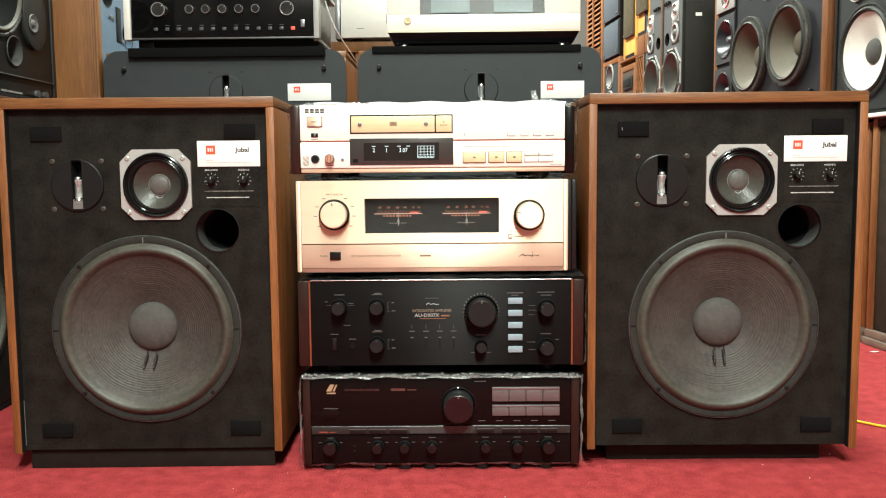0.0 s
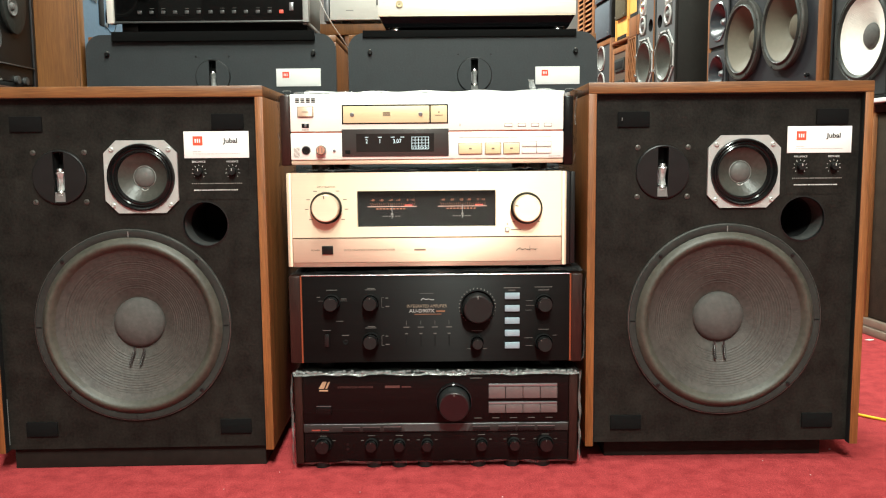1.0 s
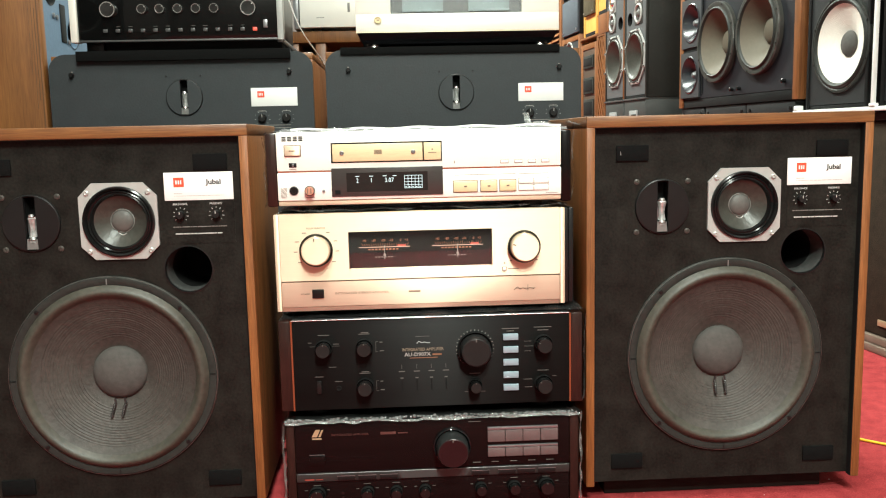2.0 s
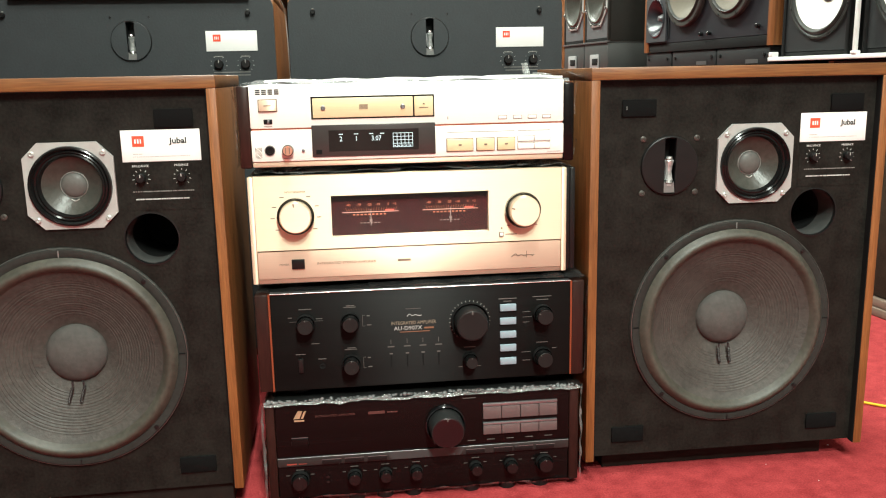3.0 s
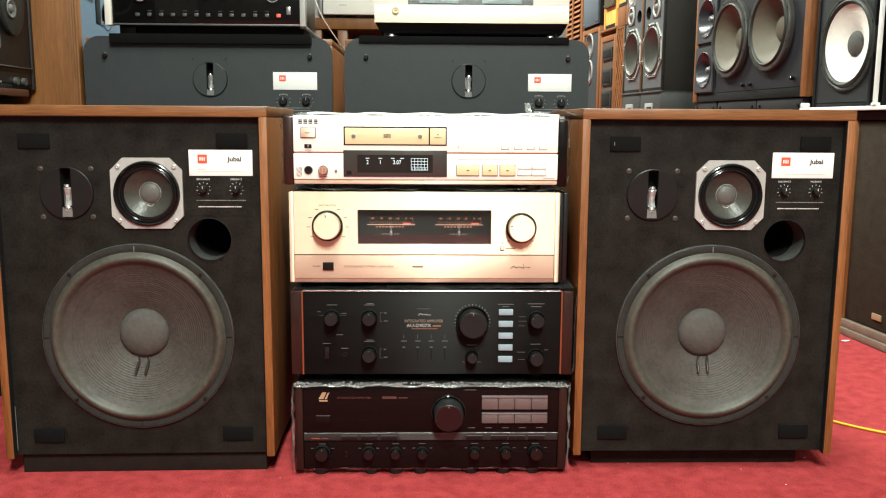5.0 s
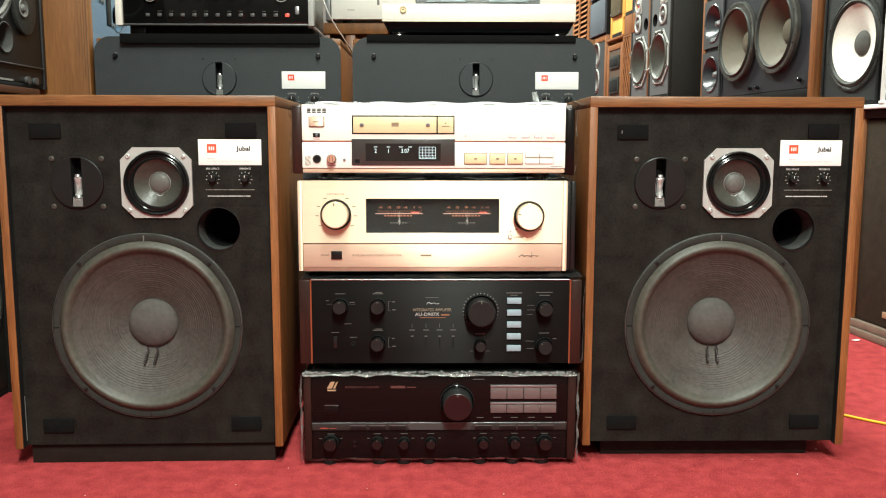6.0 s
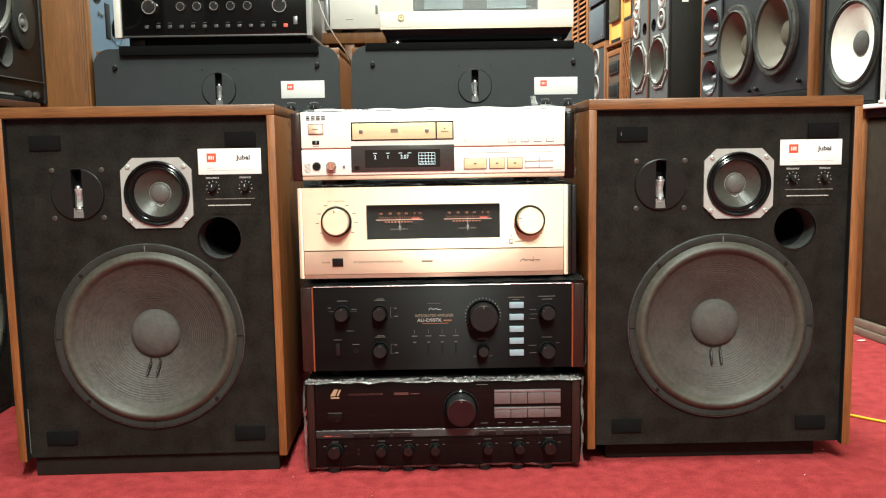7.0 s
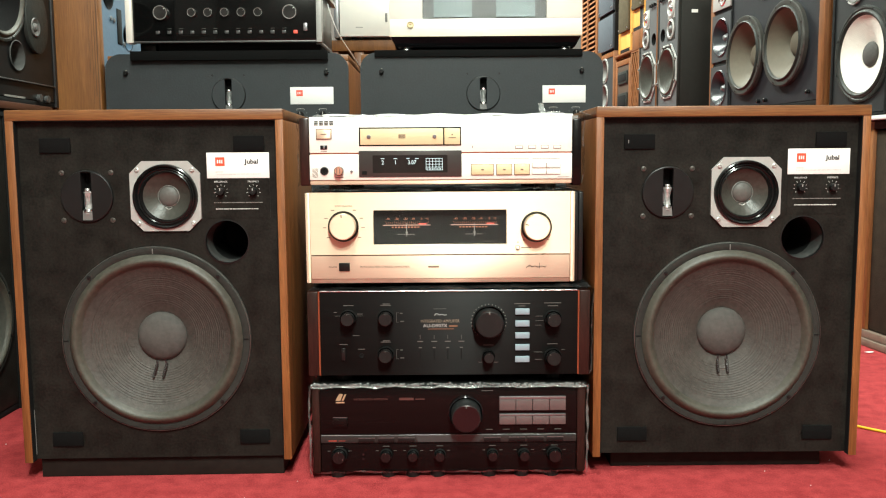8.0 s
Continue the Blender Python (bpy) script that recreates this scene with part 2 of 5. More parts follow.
def plate_with_holes(x0, x1, z0, z1, y0, y1, holes, seg=40, outline=None):
    """A board facing -y with round holes (cx, cz, r) cut right through."""
    bm = bmesh.new()
    outer = [bm.verts.new((x, y0, z)) for x, z in outline or ((x0, z0), (x1, z0), (x1, z1), (x0, z1))]
    edges = [bm.edges.new((outer[i], outer[(i + 1) % len(outer)])) for i in range(len(outer))]
    for cx, cz, r in holes:
        ring = [bm.verts.new((cx + r * math.cos(2 * math.pi * k / seg), y0, cz + r * math.sin(2 * math.pi * k / seg))) for k in range(seg)]
        edges += [bm.edges.new((ring[k], ring[(k + 1) % seg])) for k in range(seg)]
    bmesh.ops.triangle_fill(bm, use_beauty=True, use_dissolve=False, edges=edges, normal=(0, -1, 0))
    inside = [f for f in bm.faces if any((f.calc_center_median().x - cx) ** 2 + (f.calc_center_median().z - cz) ** 2 < (r * 0.98) ** 2 for cx, cz, r in holes)]
    bmesh.ops.delete(bm, geom=inside, context="FACES")
    g = bmesh.ops.extrude_face_region(bm, geom=list(bm.faces))
    bmesh.ops.translate(bm, verts=[v for v in g["geom"] if isinstance(v, bmesh.types.BMVert)], vec=(0, y1 - y0, 0))
    bmesh.ops.recalc_face_normals(bm, faces=bm.faces)
    return bm


def words(body, x, y, z, size, material, parent, name="lettering", align="CENTER", wide=1.0, bold=0.0):
    """Raised lettering facing -y, as a mesh."""
    cu = bpy.data.curves.new(name, "FONT")
    cu.body, cu.size, cu.align_x, cu.align_y, cu.extrude, cu.offset, cu.resolution_u = body, size, align, "CENTER", 0.0002, size * bold, 2
    tmp = bpy.data.objects.new(name, cu)
    me = bpy.data.meshes.new_from_object(tmp)
    bpy.data.objects.remove(tmp)
    me.transform(Matrix.Translation((x, y, z)) @ pose(0, 0, 0, 90) @ Matrix.Diagonal((wide, 1, 1, 1)))
    me.materials.clear()
    me.materials.append(material)
    ob = new(name, me)
    ob.parent = parent
    return ob


def bars(spans, y, material, parent, name="printing", t=0.0003):
    """Flat printed marks (x0, x1, z0, z1), as one part."""
    bm = bmesh.new()
    for x0, x1, z0, z1 in spans:
        box(x0, x1, y - t, y, z0, z1, bm=bm)
    ob = part(name, bm, material, parent, smooth=False)
    return tagged(ob, kind="stuff") if len(spans) > 1 else ob


def tube_curve(name, points, radius, material, parent=None):
    cu = bpy.data.curves.new(name, "CURVE")
    cu.dimensions, cu.bevel_depth, cu.bevel_resolution, cu.resolution_u = "3D", radius, 3, 6
    sp = cu.splines.new("NURBS")
    sp.points.add(len(points) - 1)
    for p, co in zip(sp.points, points):
        p.co = (*co, 1)
    sp.use_endpoint_u, sp.order_u = True, 3
    tmp = bpy.data.objects.new(name, cu)
    me = bpy.data.meshes.new_from_object(tmp)
    bpy.data.objects.remove(tmp)
    me.materials.clear()
    me.materials.append(material)
    me.polygons.foreach_set("use_smooth", [True] * len(me.polygons))
    ob = new(name, me)
    ob.parent = parent
    return ob


# ---- the room
RX0, RX1, RY0, RY1 = -1.75, 1.85, -1.75, 7.2


def slab(name, x0, x1, y0, y1, z0, z1, material, label):
    return tagged(part(name, box(x0, x1, y0, y1, z0, z1), material, smooth=False), label, name.split("_")[0], kind="structure")


slab("floor", RX0, RX1, RY0, RY1, -0.08, 0.0, CARPET, "red cut-pile carpet laid over the whole shop floor")
slab("ceiling", RX0 - 0.12, RX1 + 0.12, RY0 - 0.12, RY1 + 0.12, CEIL, CEIL + 0.1, CEILPAINT, "plain off-white painted shop ceiling")
slab("wall_west", RX0 - 0.12, RX0, RY0, RY1, -0.08, CEIL, PLASTER, "plain dark taupe painted wall behind the speakers")
slab("wall_east", RX1, RX1 + 0.12, RY0, RY1, -0.08, CEIL, PLASTER, "plain dark taupe painted wall behind the stacked speakers")
slab("wall_north", RX0 - 0.12, RX1 + 0.12, RY1, RY1 + 0.12, -0.08, CEIL, PLASTER, "plain dark taupe painted wall at the far end")
# Unseen wall, set close so that glass and baffles reflect dark, not carpet.
slab("wall_south", RX0 - 0.12, RX1 + 0.12, RY0 - 0.12, RY0, -0.08, CEIL, PLASTER, "plain dark wall added across the aisle, out of view")
for lx, ly, sx, sy, watts in LAMPS:
    # The long fittings are added, unseen sources that brighten the rows.
    about = "added fluorescent ceiling fitting in white housing, out of view" if sy > 1 else "small square lit ceiling panel in white housing"
    lamp = thing("ceiling_light", about, "ceiling light", pose(lx, ly, CEIL), "ceiling lights")
    part("housing", box(-sx / 2 - 0.02, sx / 2 + 0.02, -sy / 2 - 0.045, sy / 2 + 0.045, -0.05, 0.0, 0.006), WHITEPAINT, lamp)
    part("diffuser", box(-sx / 2, sx / 2, -sy / 2 - 0.025, sy / 2 + 0.025, -0.064, -0.05), TUBE, lamp, "glowing white diffuser")


# ---- speaker parts
def woofer(parent, cx, cz, y, R, cone_m, frame_m=None, depth=0.32, cap=0.27, ridges=True, cap_m=None, roll_m=None, screws=8, name="woofer", edge=False, roll=(0.925, 0.80), skirt=0.006, lift=0.003):
    """A cone driver with its cast frame, rolled surround, ribbed cone and dust cap. y: the face that it is screwed to."""
    w = part(name, lathe([(R * (roll[0] - 0.025), -0.012), (R * (roll[0] - 0.01), 0.004), (R * 0.95, 0.0065), (R * 0.99, 0.006), (R, 0.003), (R, -skirt)], cx, cz, y, seg=72), frame_m or CAST, parent)
    if edge:
        # Frame lip in brighter metal than the frame, standing for its rim highlight.
        part("edge", lathe([(R * 0.997, 0.0052), (R * 1.002, 0.0050), (R * 1.0045, 0.0036), (R * 1.006, 0.0)], cx, cz, y, seg=72), EDGEMETAL, w, "thin metal lip brightened to carry a rim highlight")
    ro, ri = R * roll[0], R * roll[1]
    part("surround", lathe([(ro + (ri - ro) * k / 10, lift + 0.055 * R * math.sin(math.pi * k / 10)) for k in range(11)], cx, cz, y, seg=72), roll_m or RUBBER, w)
    prof = []
    rc = cap * R
    for k in range(61):
        u = k / 60
        r = ri + (rc - ri) * u
        d = lift - depth * R * (u ** 0.88)
        if ridges and 0.12 < u < 0.82:
            d += 0.0020 * R * math.sin(2 * math.pi * u * 22)
        prof.append((r, d))
    part("cone", lathe(prof, cx, cz, y, seg=72), cone_m, w)
    base = prof[-1][1]
    part("dust_cap", lathe([(rc * 1.02 * math.cos(a), base + 0.0005 + rc * 0.42 * math.sin(a)) for a in [k * math.pi / 24 for k in range(12)]] + [(0, base + 0.0005 + rc * 0.42)], cx, cz, y, seg=48), cap_m or (CAP if cone_m == CONE else cone_m), w)
    for k in range(screws):
        a = 2 * math.pi * (k + 0.5) / screws
        part("screw", lathe([(0.0035, -0.001), (0.0035, 0.0015), (0.0015, 0.002), (0, 0.0018)], cx + R * 0.962 * math.cos(a), cz + R * 0.962 * math.sin(a), y - 0.006, seg=10), BLACK, w)
    return w


def octagon(cx, cz, half, cut):
    return [(cx - half + cut, cz - half), (cx + half - cut, cz - half), (cx + half, cz - half + cut), (cx + half, cz + half - cut),
            (cx + half - cut, cz + half), (cx - half + cut, cz + half), (cx - half, cz + half - cut), (cx - half, cz - half + cut)]


def slot_tweeter(parent, cx, cz, y, r, screws=True, face=None):
    """A round face with a vertical slot, in which an opaque pale lens stands for clear plastic and its glints."""
    s = part("slot_tweeter", lathe([(r, 0.004), (r * 1.03, 0.0035), (r * 1.05, 0.0)], cx, cz, y, seg=48), BLACK, parent)
    h = 0.0088
    for side in (-1, 1):
        a0 = math.asin(h / r)
        pts = [(cx + side * r * math.sin(a0 + (math.pi - 2 * a0) * k / 20), cz + r * math.cos(a0 + (math.pi - 2 * a0) * k / 20)) for k in range(21)]
        part("faceplate", prism(pts if side > 0 else pts[::-1], y - 0.004, y + 0.002), face or BLACK, s)
    part("slot", box(cx - h - 0.004, cx + h + 0.004, y + 0.026, y + 0.03, cz - r, cz + r), MATTBLACK, s)
    part("slot_cheek", box(cx - h - 0.004, cx - h - 0.0015, y + 0.002, y + 0.028, cz - r, cz + r), MATTBLACK, s)
    part("slot_cheek", box(cx + h + 0.0015, cx + h + 0.004, y + 0.002, y + 0.028, cz - r, cz + r), MATTBLACK, s)
    core = lathe([(0.0074, -0.022), (0.0076, -0.016), (0.0058, -0.009), (0.0048, 0.0), (0.0060, 0.008), (0.0080, 0.0150), (0.0062, 0.0185)], 0, 0, 0, seg=9)
    bmesh.ops.transform(core, matrix=pose(cx + 0.0006, y + 0.004, cz - 0.008, -90) @ Matrix.Scale(1.0, 4), verts=core.verts)
    part("lens", core, LENSBRIGHT, s, "moulded lens in opaque pale metal, glints in its colour")
    for dz, ra in ((0.012, 0.0072), (-0.0235, 0.0082)):
        fin = bmesh.new()
        bmesh.ops.create_cone(fin, cap_ends=True, segments=16, radius1=ra, radius2=ra * 0.88, depth=0.004, matrix=pose(cx, y + 0.003, cz + dz))
        part("lens_collar", fin, SILVER, s)
    part("reflector", box(cx - h * 0.95, cx - h * 0.35, y + 0.006, y + 0.02, cz - r * 0.45, cz + 0.008, 0.001), STEEL, s)
    part("reflector", prism([(cx - h, cz - r * 0.95), (cx + h, cz - r * 0.95), (cx + h * 0.8, cz - 0.024), (cx - h * 0.9, cz - 0.024)], y - 0.002, y + 0.01), TINGREY, s, "bare grey metal reflector")
    if screws:
        for sx in (-1, 1):
            for sz in (-1, 1):
                part("screw", lathe([(0.0045, -0.001), (0.0045, 0.001), (0.002, 0.0018), (0.002, 0.0008), (0, 0.0008)], cx + sx * 0.0415, cz + sz * 0.0405, y, seg=14), BRASS, s)
    return s


def level_control(parent, cx, cz, y, text, r=0.0062):
    k = part("level_knob", lathe([(r, 0), (r, 0.008), (r * 0.85, 0.0095), (0, 0.0095)], cx, cz, y, seg=24), BLACK, parent)
    bars([(cx - 0.0005, cx + 0.0005, cz + r * 0.2, cz + r * 0.9)], y - 0.0096, PRINT_W, k, "pointer")
    bm = bmesh.new()
    for i in range(9):
        a = radians(-135 + 270 * i / 8)
        m = pose(cx + math.sin(a) * r * 1.75, y - 0.0003, cz + math.cos(a) * r * 1.75) @ Matrix.Rotation(a, 4, "Y") @ Matrix.Diagonal((0.0007, 0.0004, 0.0028 if i % 2 else 0.0018, 1))
        bmesh.ops.create_cube(bm, size=1, matrix=m)
    part("scale_marks", bm, PRINT_W, k, smooth=False)
    if text:
        words(text, cx, y - 0.0003, cz + 0.0165, 0.0042, PRINT_W, k)
    else:
        bars([(cx - 0.009, cx + 0.009, cz + 0.0155, cz + 0.0175)], y, PRINT_G, k)
    return k



def fine_print(x0, x1, z, h, y, material, parent, seed=1):
    """A line of writing too small to read, as short bars of uneven length."""
    rnd = random.Random(seed)
    x, spans = x0, []
    while x < x1 - 0.001:
        w = rnd.uniform(0.0010, 0.0026)
        spans.append((x, min(x + w, x1), z, z + h))
        x += w + rnd.choice((0.0004, 0.0005, 0.0012))
    return bars(spans, y, material, parent, "small_print")


def name_badge(parent, x0, x1, z0, z1, y, body):
    b = part("badge", box(x0, x1, y - 0.0015, y, z0, z1, 0.0004), WHITECARD, parent, "white printed name badge")
    w, h = x1 - x0, z1 - z0
    mark = bars([(x0 + 0.14 * w, x0 + 0.29 * w, z1 - 0.52 * h, z1 - 0.18 * h)], y - 0.0016, RED, b, "emblem")
    bars([(x0 + 0.17 * w, x0 + 0.19 * w, z1 - 0.42 * h, z1 - 0.28 * h), (x0 + 0.205 * w, x0 + 0.225 * w, z1 - 0.42 * h, z1 - 0.28 * h), (x0 + 0.24 * w, x0 + 0.255 * w, z1 - 0.42 * h, z1 - 0.28 * h)], y - 0.0021, WHITECARD, b, "emblem_mark")
    if body:
        words(body, x0 + 0.72 * w, y - 0.0017, z1 - 0.36 * h, 0.0110, INK, b, wide=1.10, bold=0.030)
        fine_print(x0 + 0.14 * w, x0 + 0.26 * w, z0 + 0.235 * h, 0.0011, y - 0.0016, PALEINK, b, 2)
        fine_print(x0 + 0.14 * w, x0 + 0.86 * w, z0 + 0.15 * h, 0.0009, y - 0.0016, PALEINK, b, 3)
    return b


def pigtails(parent, cx, cz, y, lean):
    for sx in (-1, 1):
        pts = [(cx + sx * 0.0075, y + 0.0175, cz - 0.041), (cx + sx * 0.0080, y + 0.0185, cz - 0.047)]
        for k in range(13):
            pts.append((cx + sx * 0.0085 + lean * k / 12 + 0.0017 * (-1) ** k, y + 0.0180 - 0.00042 * k, cz - 0.049 - 0.0018 * k))
        tube_curve("lead_wire", pts, 0.0016, LEADWIRE, parent)


# ---- the pair of walnut speakers at the front
def walnut_speaker(cx, cy, turn, label, worn):
    t = thing("floor_speaker", label, "speaker", pose(cx, cy, 0, 0, 0, turn), "pair of walnut speakers")
    # Left plinth is widened: its black stands in for shadow on the carpet.
    inset = 0.018 if worn else 0.042
    W, Z0, Z1, D, F = 0.2320, 0.034, 0.643, 0.337, -0.006
    part("side_panel", box(-W, -W + 0.0135, F, D, Z0, Z1 - 0.0178, 0.0012), WALNUT, t)
    part("side_panel", box(W - 0.0135, W, F, D, Z0, Z1 - 0.0178, 0.0012), WALNUT, t)
    part("top_panel", box(-W, W, F - 0.0004, D, Z1 - 0.0178, Z1, 0.0014), WALNUT_H, t)
    part("bottom_panel", box(-W + 0.0137, W - 0.0137, 0.027, D, Z0 + 0.002, Z0 + 0.014), MATTBLACK, t)
    part("back_panel", box(-W + 0.0137, W - 0.0137, D - 0.012, D - 0.002, Z0 + 0.014, Z1 - 0.018), MATTBLACK, t)
    part("plinth", box(-W + inset, W - inset, inset, D - 0.03, 0, Z0 + 0.0018, 0.001), PLINTH, t, "black recessed plinth")
    by = 0.008
    # black paint on the inner faces in front of the baffle
    for side in (-1, 1):
        x = side * (W - 0.0135)
        part("inner_edge", box(min(x, x - side * 0.0012), max(x, x - side * 0.0012), F + 0.0015, by - 0.0002, Z0 + 0.001, Z1 - 0.0182), MATTBLACK, t)
    part("inner_edge", box(-W + 0.015, W - 0.015, F + 0.0015, by - 0.0002, Z1 - 0.0192, Z1 - 0.0180), MATTBLACK, t)
    wx, wz, R = 0.0022, 0.2485, 0.1620
    holes = [(wx, wz, R * 0.93), (0.0275, 0.4965, 0.05), (0.1285, 0.418, 0.0365), (-0.106, 0.4975, 0.0405)]
    part("baffle", plate_with_holes(-W + 0.0137, W - 0.0137, Z0 + 0.003, Z1 - 0.018, by, by + 0.018, holes), BAFFLE, t, "black painted baffle board", smooth=False)
    w = woofer(t, wx, wz, by, R, CONE, depth=0.225, cap=0.262, screws=4, edge=True, roll=(0.922, 0.792), lift=0.0060)
    pigtails(w, wx, wz, by, -0.006 if worn else 0.001)
    bars([(wx - 0.0009, wx + 0.0009, wz + R * 0.925, wz + R * 0.985)], by - 0.0066, TINGREY, w, "seam_mark")
    for sx in (-1, 1):
        part("seam_mark", box(min(wx + sx * R * 0.93, wx + sx * R * 0.985), max(wx + sx * R * 0.93, wx + sx * R * 0.985), by - 0.0069, by - 0.0065, wz - 0.001, wz + 0.001), MATTBLACK, w)
    bars([(wx - 0.0007, wx + 0.0007, wz - R * 0.985, wz - R * 0.94)], by - 0.0068, BLACK, w, "seam_mark")
    mx, mz = 0.0275, 0.4965
    m = part("midrange", plate_with_holes(0, 0, 0, 0, by - 0.0045, by, [(mx, mz, 0.0475)], outline=octagon(mx, mz + 0.0008, 0.0596, 0.021)), ALU, t, "midrange with brushed aluminium plate")
    part("rim", lathe([(0.0555, 0.003), (0.0545, 0.0070), (0.0525, 0.0080), (0.0505, 0.0055), (0.0490, 0.0030), (0.0470, 0.0040), (0.0450, 0.0020), (0.0430, 0.0028), (0.0410, -0.001), (0.0400, -0.003)], mx, mz, by - 0.0015, seg=60), RIMBLACK, m, "glossy black rim")
    part("cone", lathe([(0.0400, -0.003), (0.032, -0.0085), (0.0175, -0.017)], mx, mz, by - 0.0015, seg=60), MIDCONE, m)
    part("dust_cap", lathe([(0.0178 * math.cos(a), -0.0168 + 0.007 * math.sin(a)) for a in [k * math.pi / 20 for k in range(10)]] + [(0, -0.0098)], mx, mz, by - 0.0015, seg=36), MIDCAP, m)
    part("cap_ring", lathe([(0.0174, -0.0165), (0.0181, -0.0148), (0.0188, -0.0160)], mx, mz, by - 0.0015, seg=36), SCREW, m)
    tube_curve("lead_wire", [(mx - 0.0055, by + 0.0135, mz - 0.0195), (mx - 0.002, by + 0.0130, mz - 0.0225), (mx + 0.002, by + 0.0130, mz - 0.0225), (mx + 0.0055, by + 0.0135, mz - 0.0195)], 0.0008, SCREW, m)
    for sx in (-1, 1):
        for sz in (-1, 1):
            part("screw", lathe([(0.004, 0), (0.004, 0.0016), (0.0022, 0.0026), (0.0012, 0.0015), (0, 0.0015)], mx + sx * 0.0465, mz + sz * 0.0455, by - 0.0045, seg=16), SCREW, m)
    slot_tweeter(t, -0.106, 0.4975, by, 0.0425)
    px, pz = 0.1285, 0.418
    p = part("port", lathe([(0.0385, 0.0008), (0.0365, 0.001), (0.0357, -0.002), (0.0356, -0.004)], px, pz, by, seg=48), BLACK, t, "round bass port")
    part("port_tube", lathe([(0.0355, -0.004), (0.0353, -0.045)], px, pz, by, seg=48), PORTGREY, p)
    # Same tube farther in, its shade put into a matt black colour.
    part("port_shade", lathe([(0.0353, -0.045), (0.0350, -0.14), (0, -0.14)], px, pz, by, seg=48), MATTBLACK, p)
    name_badge(t, 0.0985, 0.2045, 0.527, 0.5705, by, "Jubal")
    plate = part("control_plate", box(0.0995, 0.2045, by - 0.0006, by, 0.459, 0.5265), BAFFLE, t)
    level_control(plate, 0.1215, 0.5045, by - 0.0008, "BRILLIANCE")
    level_control(plate, 0.1765, 0.5045, by - 0.0008, "PRESENCE")
    fine_print(0.109, 0.192, 0.4846, 0.0015, by - 0.0008, PRINT_G, plate, 5)
    fine_print(0.112, 0.184, 0.4737, 0.0017, by - 0.0008, PRINT_W, plate, 6)
    for qx, qz in ((-0.1555, 0.584), (0.171, 0.586), (-0.1605, 0.072), (0.1665, 0.0725)):
        part("fastener_pad", box(qx - 0.0262, qx + 0.0262, by - 0.0035, by, qz - 0.0125, qz + 0.0125, 0.001), FELT, t, "black hook-tape pad")
    if not worn:
        part("loose_thread", box(-0.1752, -0.1746, by - 0.0040, by - 0.0034, 0.5815, 0.5870), PALEINK, t, "pale thread on a hook-tape pad")
    if worn:
        part("chipped_edge", box(-W + 0.0147, -W + 0.0156, by - 0.0006, by + 0.001, 0.045, 0.125), TINGREY, t, "chipped pale edge of the baffle")
    return t


walnut_speaker(0.4618, 1.442, 0.0, "walnut floor speaker with bare black baffle and white badge", False)
walnut_speaker(-0.530, 1.4375, 1.1, "walnut floor speaker with bare black baffle, chipped lower edge", True)


# ---- the stack of hi-fi units between them
def knob(parent, name, cx, cz, y, r, depth, material, ring=None, pointer=None, label="", angle=0.0, face=None):
    k = part(name, lathe([(r * 1.0, 0), (r, depth * 0.85), (r * 0.92, depth), (0, depth)], cx, cz, y, seg=36), material, parent, label)
    if face:
        part("face", lathe([(r * 0.90, depth + 0.0002), (r * 0.86, depth + 0.0008), (0, depth + 0.0005)], cx, cz, y, seg=36), face, k)
    if ring:
        part("ring", lathe([(r * 1.0, 0.0005), (r * 1.17, 0.0005), (r * 1.17, 0.008), (r * 1.13, 0.009), (r, 0.004)], cx, cz, y, seg=36), ring, k)
    if pointer:
        bm = bmesh.new()
        m = pose(cx + math.sin(angle) * r * 0.80, y - depth - (0.001 if face else 0.0001), cz + math.cos(angle) * r * 0.80) @ Matrix.Rotation(angle, 4, "Y") @ Matrix.Diagonal((r * 0.08, 0.0004, r * 0.22, 1))
        bmesh.ops.create_cube(bm, size=1, matrix=m)
        part("pointer", bm, pointer, k, smooth=False)
    return k


def feet(parent, xs, y0, y1, z0, z1, r=0.02):
    for x in xs:
        for y in (y0, y1):
            bm = bmesh.new()
            bmesh.ops.create_cone(bm, cap_ends=True, segments=24, radius1=r * 0.9, radius2=r, depth=z1 - z0, matrix=pose(x, y, (z0 + z1) / 2))
            part("foot", bm, BLACK, parent)


